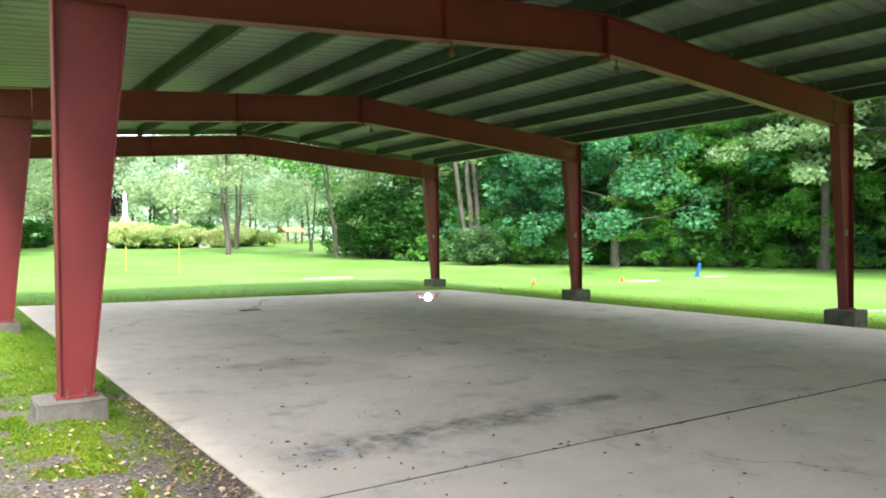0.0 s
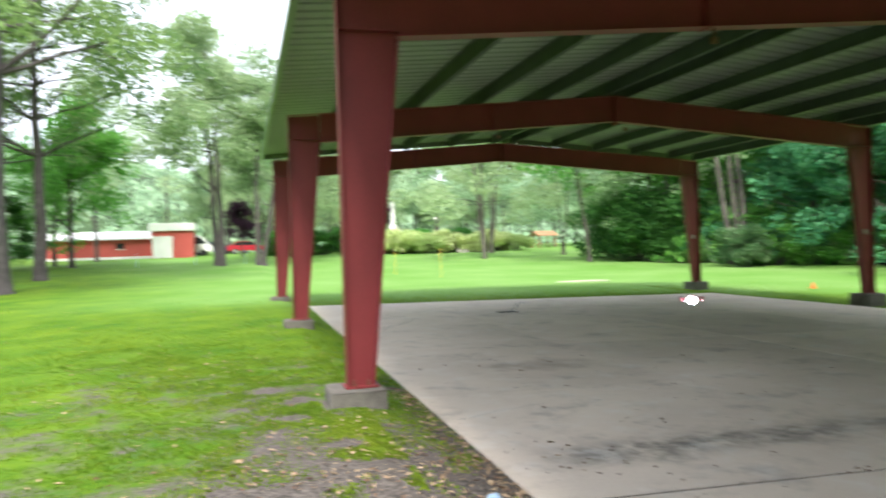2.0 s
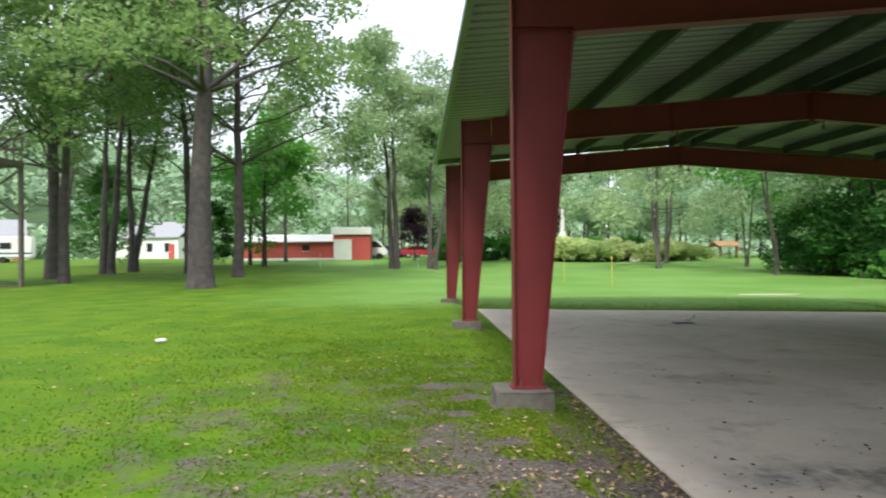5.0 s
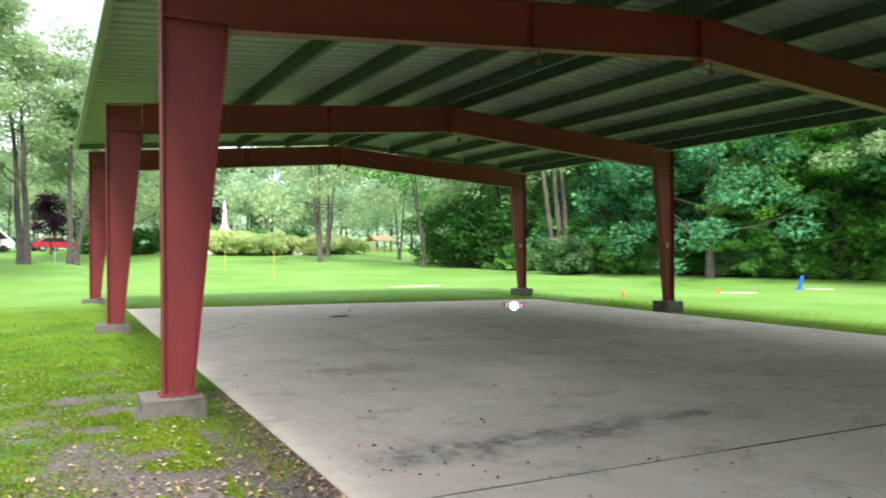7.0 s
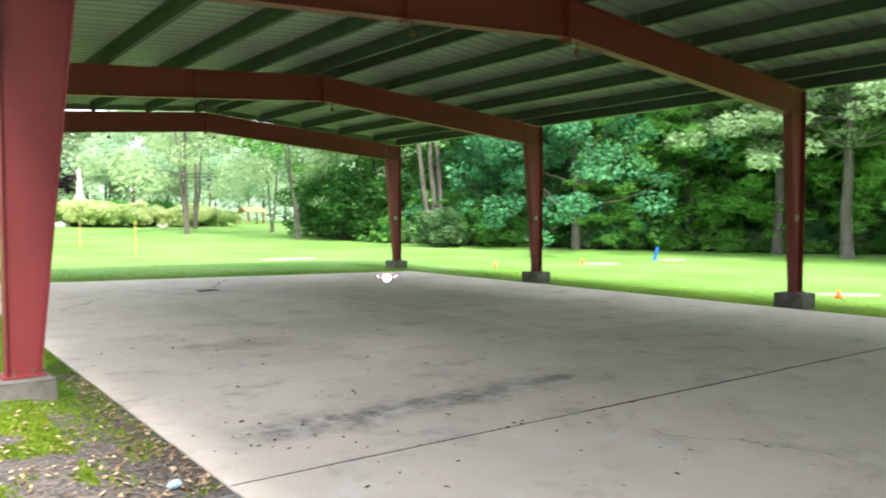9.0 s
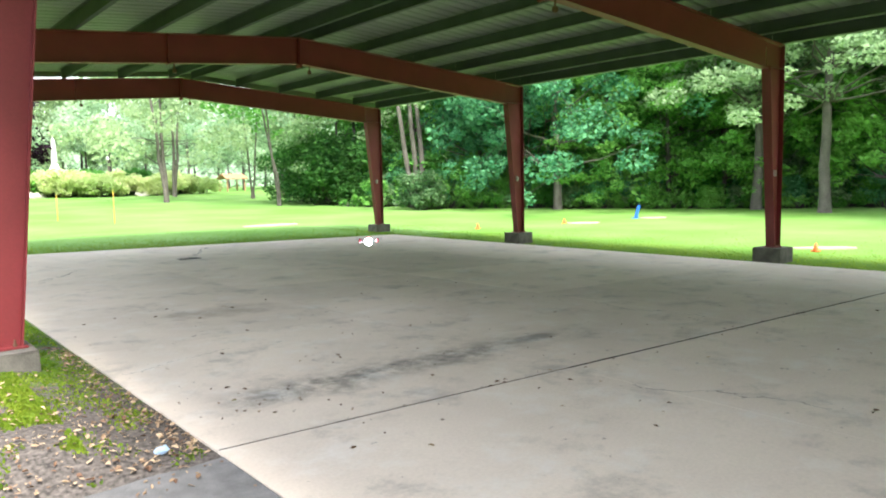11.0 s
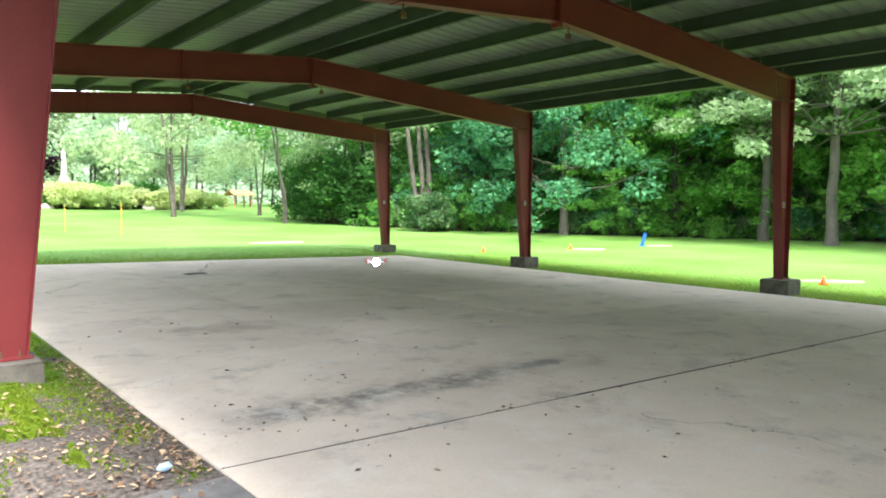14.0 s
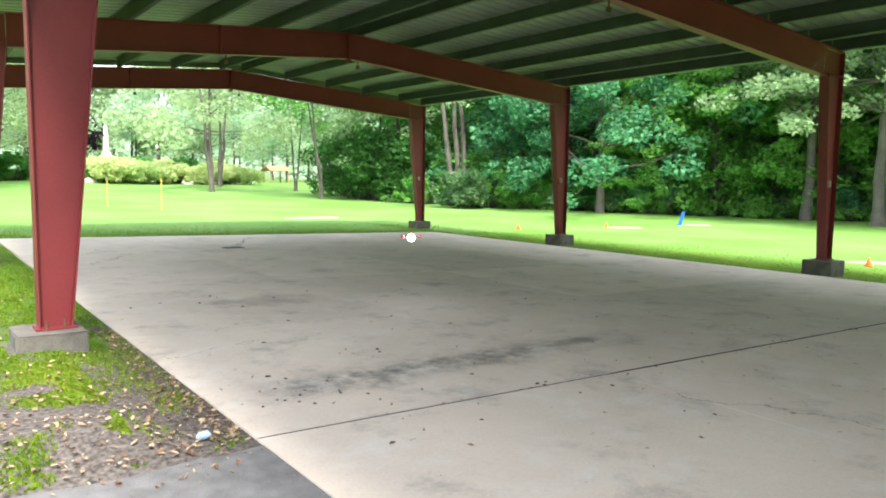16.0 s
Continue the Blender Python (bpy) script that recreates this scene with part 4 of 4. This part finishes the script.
def leaf_litter():
    rng = random.Random(9)
    verts, faces = [], []
    def drop(x, y, z, size):
        v, f = leaf_shape(rng, size)
        m = pose(x, y, z, rng.uniform(-25, 25), rng.uniform(-25, 25), rng.uniform(0, 360))
        n = len(verts)
        verts.extend(tuple(m @ Vector(p)) for p in v)
        faces.extend(tuple(i + n for i in q) for q in f)
    for _ in range(3600):
        u = rng.random()
        if u < 0.27:
            x, y = 1.08 - abs(rng.gauss(0, 1.3)), -2.85 + abs(rng.gauss(0, 1.1))
        elif u < 0.38:
            x, y = 1.07 - abs(rng.gauss(0, 0.14)), rng.uniform(-2.8, 1.2)
        else:
            x, y = rng.uniform(-14, 0.9), rng.uniform(-2.8, 16) if rng.random() < 0.4 else rng.uniform(-2.8, 5)
        if 0 < x < 0.62 and -0.02 < y < 0.64:
            continue
        drop(x, y, ground_z(x, y) + 0.02, 0.007 + 0.022 * rng.random() ** 2.0)
    for _ in range(70):
        x, y = 1.05 - abs(rng.gauss(0, 1.2)), -2.92 - abs(rng.gauss(0, 0.22))
        drop(x, y, 0.006, rng.uniform(0.008, 0.024))
    ob = part("leaf_litter", (verts, [], faces), M_FALLEN)
    tagged(ob, "tan and brown fallen leaves scattered over soil and grass", "fallen leaves", kind="stuff")


def slab_debris():
    """Single leaves and bits of bark lying on the slab."""
    rng = random.Random(12)
    protos = []
    for i, (mat, name, label) in enumerate(((M_FALLEN, "fallen_leaf", "dry curled leaf lying on the concrete"), (M_BOLT, "bark_chip", "dark brown chip of bark lying on the concrete"))):
        v, f = leaf_shape(rng, 0.032)
        ob = part(name, (v, [], f), mat)
        tagged(ob, label, "leaf" if i == 0 else "bark chip", "debris on the slab")
        protos.append(ob)
    used = set()
    spots = [(2.24, -2.67), (2.81, -1.97), (3.31, -2.33), (2.05, -2.2), (1.75, -2.35)]
    for i in range(110):
        spots.append((1.3 + abs(rng.gauss(0, 4.2)), rng.uniform(-5.4, 3.0)))
    for i in range(22):
        x = 1.18 + abs(rng.gauss(0, 0.55))
        spots.append((x, -1.55 - 0.2 * x + rng.gauss(0, 0.35)))
    for i in range(34):
        x = rng.uniform(2.0, 9.0)
        spots.append((x, -2.8 - 0.05 * (x - 1.1) + rng.gauss(0, 0.05)))
    for i, (x, y) in enumerate(spots):
        if not (1.15 < x < 14.1):
            continue
        k = 0 if i == 1 else (1 if rng.random() < 0.72 else 0)
        s = rng.uniform(0.3, 0.95)
        m = pose(x, y, slab_z(x) + 0.004, 0, 0, rng.uniform(0, 360)) @ Matrix.Diagonal((s, s, s * 0.8, 1))
        ob = protos[k] if k not in used else copy_thing(protos[k], m)
        used.add(k)
        ob.matrix_basis = m
    bm = bmesh.new()
    bmesh.ops.create_icosphere(bm, subdivisions=2, radius=0.055)
    for v in bm.verts:
        v.co = Vector((v.co.x * 0.95, v.co.y * 0.6, v.co.z * 0.45)) * (1 + 0.35 * noise.noise(v.co * 30))
    ob = part("wrapper", bm, M_LITTER_BLUE)
    ob.matrix_basis = pose(0.8, -2.66, ground_z(0.8, -2.66) + 0.035, 0, 0, 20)
    tagged(ob, "crumpled pale blue wrapper lying on the soil", "litter")
    bm = bmesh.new()
    bmesh.ops.create_icosphere(bm, subdivisions=2, radius=0.08)
    for v in bm.verts:
        v.co = Vector((v.co.x * 1.3, v.co.y, v.co.z * 0.45)) * (1 + 0.3 * noise.noise(v.co * 25))
    ob = part("paper_scrap", bm, M_WHITE)
    ob.matrix_basis = pose(-5.3, 5.8, ground_z(-5.3, 5.8) + 0.06)
    tagged(ob, "crumpled white paper scrap lying on the grass", "litter")


def grass():
    """Blades and low weeds on the lawn round the slab."""
    rng = np.random.default_rng(3)
    n = 150000
    k = int(n * 0.8), int(n * 0.08)
    far = np.minimum(rng.exponential(2.6, k[0]), 9)
    ang = rng.uniform(-0.25, 3.3, k[0])
    x = np.concatenate([0.4 - np.abs(np.cos(ang)) * far * 0.9, 14.3 + rng.exponential(1.6, k[1]), rng.uniform(0.5, 15, n - sum(k))])
    y = np.concatenate([-2.9 + rng.uniform(0, 1, k[0]) * (far * 2 + 2.5), rng.uniform(-6, 18, k[1]), 0.05 + rng.exponential(1.2, n - sum(k))])
    y[sum(k):] += slab_end(x[sum(k):])
    x[: k[0]] = np.where(rng.random(k[0]) < 0.12, rng.uniform(0.3, 1.05, k[0]), x[: k[0]])
    soil = np.array([noise.noise((a * 2.8, b * 2.8, 7.0)) for a, b in zip(x, y)])
    worn = np.array([bareness(a, b) for a, b in zip(x, y)])
    footing = (x > -0.03) & (x < 0.65) & (np.min([np.abs(y - f) for f in (0.32, 7.94, 15.56)], 0) < 0.33)
    ok = (rng.random(len(x)) > (worn - 0.22) * 1.5 - soil * 1.2) & ~footing & (y > -2.85 - 9 * (x > 2))
    x, y = x[ok], y[ok]
    n = len(x)
    z = np.array([ground_z(a, b) for a, b in zip(x, y)])
    h = rng.uniform(0.012, 0.032, n) * np.where((x > -3) & (x < 2) & (y < 1.5), 0.7, 1) * np.where(rng.random(n) < 0.06, 1.7, 1)
    a, lean = rng.uniform(0, 6.283, n), rng.uniform(0.5, 1.5, n)
    w = rng.uniform(0.006, 0.013, n)
    d = np.stack([np.cos(a), np.sin(a)], 1)
    s = np.stack([-d[:, 1], d[:, 0]], 1)
    base = np.stack([x, y], 1)
    low = np.c_[base - s * w[:, None], z - 0.01], np.c_[base + s * w[:, None], z - 0.01]
    mid = np.c_[base + d * (lean * h * 0.4)[:, None] + s * w[:, None] * 0.8, z + h * 0.65], np.c_[base + d * (lean * h * 0.4)[:, None] - s * w[:, None] * 0.8, z + h * 0.65]
    tip = np.c_[base + d * (lean * h)[:, None], z + h]
    v1 = np.stack([low[0], low[1], mid[0], mid[1]], 1).reshape(-1, 3)
    i = np.arange(n)[:, None] * 4
    ob = new("grass_blades", cloud_mesh("grass_blades", v1, i + [0, 1, 2, 3], M_BLADE))
    tagged(ob, "short green grass blades of the lawn", "grass", kind="stuff")


# ---- far buildings, vehicles and garden things ----
def lean_box(name, lo, hi, mat, parent, bevel=0.02, label=""):
    return part(name, boxed(lo, hi, bevel), mat, parent, label)


def gatehouse():
    z = ground_z(-7.7, 72)
    top = empty("gatehouse", (-7.75, 71.0, z), 0, "small red building with a white flat roof and a white door", "building")
    bm = boxed((-2.0, 0, -0.3), (2.0, 4, 2.75))
    part("wall", bm, M_REDWALL, top)
    lean_box("roof", (-2.2, -0.25, 2.75), (2.2, 4.2, 3.55), M_WHITE, top, 0.05, "white flat roof with a deep fascia")
    door = lean_box("door", (-1.95, -0.06, 0.0), (0.0, -0.004, 2.15), M_WHITE, top, 0.02, "wide white door")
    lean_box("door_frame", (-1.99, -0.09, 2.15), (0.04, -0.002, 2.24), M_WHITE, door)
    for i in range(9):
        lean_box("batten", (0.1 + i * 0.21, -0.02, 0), (0.13 + i * 0.21, -0.001, 2.74), M_REDWALL, top, 0.0)


def van():
    top = empty("van", on_ground(-6.6, 76.5), 0, "white van parked behind the small red building", "van", "parked cars")
    bm = bmesh.new()
    prism(bm, [(-2.5, 0.4), (2.5, 0.4), (2.55, 0.95), (2.3, 1.2), (1.35, 2.15), (1.0, 2.3), (-2.45, 2.35), (-2.55, 2.0)], "y", -0.95, 0.95)
    bmesh.ops.bevel(bm, geom=list(bm.edges), offset=0.06, segments=2, affect="EDGES")
    part("body", bm, M_WHITE, top, smooth=False)
    for wx in (-1.6, 1.6):
        for wy in (-0.88, 0.88):
            bm = bmesh.new()
            rod(bm, (wx, wy - 0.1, 0.34), (wx, wy + 0.1, 0.34), 0.34, sides=20)
            part("wheel", bm, M_DARK, top)
    bm = bmesh.new()
    prism(bm, [(2.05, 1.3), (1.35, 2.0), (0.6, 2.0), (0.6, 1.3)], "y", -0.962, 0.962)
    part("side_window", bm, M_GLASS, top, "dark side windows")


def shed():
    z = ground_z(-15, 74)
    top = empty("shed", (-14.9, 72.2, z), 0, "long low red shed with a white metal roof", "shed")
    part("wall", boxed((-5.0, 0, -0.3), (5.0, 5, 2.0)), M_REDWALL, top)
    bm = bmesh.new()
    prism(bm, [(-0.4, 1.95), (2.5, 2.75), (5.4, 1.95), (5.4, 2.08), (2.5, 2.88), (-0.4, 2.08)], "x", -5.2, 5.2)
    part("roof", bm, M_WHITE, top, "white metal roof")
    w = lean_box("window", (1.6, -0.03, 1.0), (2.4, -0.002, 1.6), M_GLASS, top, 0.01, "dark window")
    lean_box("window_frame", (1.55, -0.05, 0.94), (2.45, -0.001, 1.0), M_WHITE, w, 0.005)
    lean_box("plinth", (-5.03, -0.05, -0.3), (5.03, -0.001, 0.22), M_WHITE, top, 0.01, "white painted plinth")


def white_house(x, y, sx, sy, h, turn):
    top = empty("house", on_ground(x, y), turn, "white house with a pale gabled roof behind the trees", "house", "houses beyond the trees")
    part("wall", boxed((-sx / 2, -sy / 2, -0.5), (sx / 2, sy / 2, h)), M_WHITE, top)
    bm = bmesh.new()
    prism(bm, [(-sy / 2 - 0.3, h - 0.1), (0, h + sy * 0.32), (sy / 2 + 0.3, h - 0.1), (sy / 2 + 0.3, h + 0.05), (0, h + sy * 0.32 + 0.16), (-sy / 2 - 0.3, h + 0.05)], "x", -sx / 2 - 0.3, sx / 2 + 0.3)
    part("roof", bm, M_GALV, top, "pale metal roof")
    for i in range(3):
        u = -sx / 2 + sx * (i + 0.75) / 3.5
        w = lean_box("window", (u, -sy / 2 - 0.04, 1.0), (u + 0.9, -sy / 2 - 0.002, 2.2), M_GLASS, top, 0.01, "dark window")
        lean_box("sill", (u - 0.05, -sy / 2 - 0.09, 0.92), (u + 0.95, -sy / 2 - 0.001, 1.0), M_WHITE, w, 0.01)
    lean_box("door", (sx / 2 - 1.5, -sy / 2 - 0.05, 0), (sx / 2 - 0.6, -sy / 2 - 0.001, 2.05), M_REDWALL, top, 0.01, "red door")


def car(x, y, turn, paint, label):
    top = empty("car", on_ground(x, y), turn, label, "car", "parked cars")
    bm = bmesh.new()
    side = [(-2.1, 0.35), (2.1, 0.35), (2.2, 0.62), (2.05, 0.85), (1.1, 0.95), (0.55, 1.42), (-1.05, 1.45), (-1.75, 1.0), (-2.15, 0.95), (-2.2, 0.6)]
    prism(bm, side, "y", -0.86, 0.86)
    bmesh.ops.bevel(bm, geom=list(bm.edges), offset=0.06, segments=2, affect="EDGES")
    part("body", bm, paint, top, smooth=False)
    bm = bmesh.new()
    prism(bm, [(0.98, 0.98), (0.52, 1.36), (-1.0, 1.38), (-1.6, 1.0)], "y", -0.872, 0.872)
    part("side_window", bm, M_GLASS, top, "dark side windows")
    wheel = None
    for wx in (-1.35, 1.35):
        for wy in (-0.8, 0.8):
            if wheel is None:
                bm = bmesh.new()
                rod(bm, (0, -0.1, 0), (0, 0.1, 0), 0.32, sides=20)
                wheel = part("wheel", bm, M_DARK, top)
                bm = bmesh.new()
                rod(bm, (0, -0.105, 0), (0, 0.105, 0), 0.19, sides=14)
                part("rim", bm, M_GALV, wheel)
                wheel.matrix_basis = pose(wx, wy, 0.32)
            else:
                copy_thing(wheel, pose(wx, wy, 0.32))
    for s in (-1, 1):
        part("headlight", boxed((2.06, s * 0.6 - 0.14, 0.62), (2.2, s * 0.6 + 0.14, 0.76), 0.03), M_WHITE, top)
        part("tail_light", boxed((-2.21, s * 0.65 - 0.12, 0.7), (-2.08, s * 0.65 + 0.12, 0.88), 0.02), M_CARRED, top)


def camper(x, y, turn):
    top = empty("camper", on_ground(x, y), turn, "white camper trailer with a dark window behind the trees", "camper")
    part("body", boxed((-3.4, -1.15, 0.45), (3.4, 1.15, 2.9), 0.18), M_WHITE, top)
    for u in (-2.2, 0.2):
        part("window", boxed((u, -1.19, 1.5), (u + 1.1, -1.152, 2.2), 0.02), M_GLASS, top)
    part("stripe", boxed((-3.3, -1.17, 0.95), (3.3, -1.153, 1.1)), M_CARBLUE, top, "blue stripe")
    for u in (-0.4, 0.5):
        bm = bmesh.new()
        rod(bm, (u, -1.16, 0.34), (u, 1.16, 0.34), 0.34, sides=18)
        part("wheel", bm, M_DARK, top)


def lookout():
    """A raised timber deck on posts built round a tree, with a railing and crossed braces."""
    z = ground_z(-21, 26)
    top = empty("lookout_deck", (-19.2, 27.0, z), 167, "raised weathered timber deck on tall posts with a railing", "deck")
    L, W, H = 8.2, 3.6, 5.9
    bm = boxed((-0.1, -0.1, H - 0.28), (L, W, H), 0.02)
    part("platform", bm, M_WOOD, top)
    post = part("post", boxed((-0.09, -0.09, -0.3), (0.09, 0.09, H - 0.28), 0.01), M_WOOD, top)
    used = False
    for x in (0.0, 4.0, 8.0):
        for y in (0.0, 3.4):
            m = pose(x, y, 0)
            if used:
                again(post, m)
            else:
                used = True
    for x, d in ((0.0, 4.0), (4.0, 4.0)):
        for a, b in ((3.3, H - 0.3), (H - 0.3, 3.3)):
            bm = bmesh.new()
            rod(bm, (x, -0.1, a), (x + d, -0.1, b), 0.06, sides=4)
            part("brace", bm, M_WOOD, top)
    for y in (0.0, 3.4):
        part("sill", boxed((-0.1, y - 0.08, -0.02), (8.1, y + 0.08, 0.1), 0.01), M_WOOD, top)
    for y in (-0.05, 3.45):
        for zz in (H + 0.55, H + 1.05):
            part("rail", boxed((-0.1, y - 0.04, zz), (L, y + 0.04, zz + 0.09), 0.01), M_WOOD, top)
        b = part("baluster", boxed((-0.03, y - 0.03, H), (0.03, y + 0.03, H + 1.05)), M_WOOD, top)
        for i in range(1, 20):
            again(b, pose(i * 0.42, 0, 0))


def monument():
    z = ground_z(18.1, 84)
    top = empty("monument", (18.1, 84, z), 0, "tall white stone monument on a stepped base among shrubs", "monument")
    part("plinth", boxed((-1.7, -1.7, -0.3), (1.7, 1.7, 2.2), 0.05), M_WHITE, top)
    part("step", boxed((-1.15, -1.15, 2.2), (1.15, 1.15, 2.75), 0.05), M_WHITE, top)
    bm = bmesh.new()
    tube(bm, [(0, 0, 2.75), (0, 0, 3.4), (0, 0, 5.9), (0, 0, 6.5)], [0.62, 0.34, 0.25, 0.05], 8)
    part("shaft", bm, M_WHITE, top)


def picnic_table(x, y):
    top = empty("picnic_table", on_ground(x, y), 15, "orange-brown wooden picnic table with benches", "table")
    board = part("tabletop", boxed((-1.2, -0.42, 0.72), (1.2, 0.42, 0.78), 0.01), M_CEDAR, top)
    for s in (-1, 1):
        part("bench", boxed((-1.2, s * 0.75 - 0.15, 0.42), (1.2, s * 0.75 + 0.15, 0.47), 0.01), M_CEDAR, top)
        for u in (-0.9, 0.9):
            bm = bmesh.new()
            rod(bm, (u, s * 0.85, -0.02), (u, s * 0.25, 0.74), 0.05, sides=4)
            part("leg", bm, M_CEDAR, top)
    for u in (-0.9, 0.9):
        part("crossbar", boxed((u - 0.03, -0.9, 0.36), (u + 0.03, 0.9, 0.42)), M_CEDAR, top)


def timber_frame(x, y):
    top = empty("garden_shelter", on_ground(x, y), 10, "small orange-brown timber garden shelter", "shelter")
    for a in (-1, 1):
        for b in (-1, 1):
            part("post", boxed((a * 1.2 - 0.07, b * 0.8 - 0.07, -0.1), (a * 1.2 + 0.07, b * 0.8 + 0.07, 1.5), 0.01), M_CEDAR, top)
    bm = bmesh.new()
    prism(bm, [(-1.1, 1.45), (0, 2.0), (1.1, 1.45), (1.1, 1.55), (0, 2.1), (-1.1, 1.55)], "x", -1.5, 1.5)
    part("roof", bm, M_CEDAR, top)
    part("bench", boxed((-1.1, 0.3, 0.4), (1.1, 0.7, 0.47), 0.01), M_CEDAR, top)


def lamp_post(x, y):
    top = empty("lamp_post", on_ground(x, y), 0, "slim dark grey lamp post beside the flower bed", "lamp post")
    bm = bmesh.new()
    tube(bm, [(0, 0, -0.2), (0, 0, 0.4), (0, 0, 3.6)], [0.11, 0.07, 0.05], 10)
    part("post", bm, M_WOOD, top)
    bm = bmesh.new()
    tube(bm, [(0, 0, 3.6), (0, 0, 3.75), (0, 0, 4.0)], [0.07, 0.16, 0.05], 10)
    part("head", bm, M_WHITE, top, "pale lamp head")


def boulder(x, y, s, seed):
    bm = bmesh.new()
    bmesh.ops.create_icosphere(bm, subdivisions=3, radius=s)
    for v in bm.verts:
        v.co = Vector((v.co.x * 1.4, v.co.y, v.co.z * 0.7)) * (1 + 0.3 * noise.noise(v.co * (1.2 / s) + Vector((seed, 0, 0))))
    ob = part("boulder", bm, M_ROCK, smooth=True)
    ob.matrix_basis = pose(x, y, ground_z(x, y) + 0.25 * s)
    tagged(ob, "pale weathered boulder at the edge of the flower bed", "boulder", "boulders")


for x, y in ((18.5, 13.5), (22.9, 12.8), (17.9, 0.4), (16.7, 72.5)):
    traffic_cone(x, y, 0.22)
mat_on_grass(23.4, 12.2, 1.5, 0.9, -30, "pale flat mat lying on the grass beside a cone")
mat_on_grass(28.1, 11.9, 1.3, 0.8, -30, "pale flat mat lying on the grass by the blue marker")
mat_on_grass(18.75, 0.55, 1.7, 0.5, -45, "pale flat strip lying on the grass beside a footing")
mat_on_grass(13.5, 21.3, 2.6, 1.0, 0, "large pale worn patch of matting on the grass")
blue_marker(27.5, 12.4)
marker_pole(8.75, 27.3, 1.45, M_YELLOW, "slim yellow pole standing on the lawn")
marker_pole(7.14, 30.8, 1.2, M_YELLOW, "slim yellow pole standing on the lawn")
for x, y in ((-8.2, 48.5), (-4.2, 49.0), (-0.6, 47.5)):
    marker_pole(x, y, 1.0, M_LITTER_BLUE, "short pale blue pole standing on the lawn")
floor_drain()
drone()
leaf_litter()
slab_debris()
grass()
gatehouse()
shed()
van()
white_house(-38, 99, 10, 7, 3.0, -15)
white_house(-57, 88, 9, 7, 3.0, 30)
camper(-47, 74, 20)
car(-4.4, 80, 10, M_CARBLUE, "dark blue car parked beyond the lawn")
car(-0.4, 79, 5, M_CARRED, "red car parked beyond the lawn")
car(3.2, 81, 0, M_WHITE, "white car parked beyond the lawn")
lookout()
monument()
timber_frame(35.5, 75.5)
lamp_post(20.2, 70.5)
for i, (x, y, s) in enumerate(((12.2, 68.5, 0.7), (13.4, 69.2, 0.55), (22.6, 67.8, 0.5), (24.8, 68.2, 0.6))):
    boulder(x, y, s, i * 3.1)

grove()
woods()
far_side()
hill()
slab()
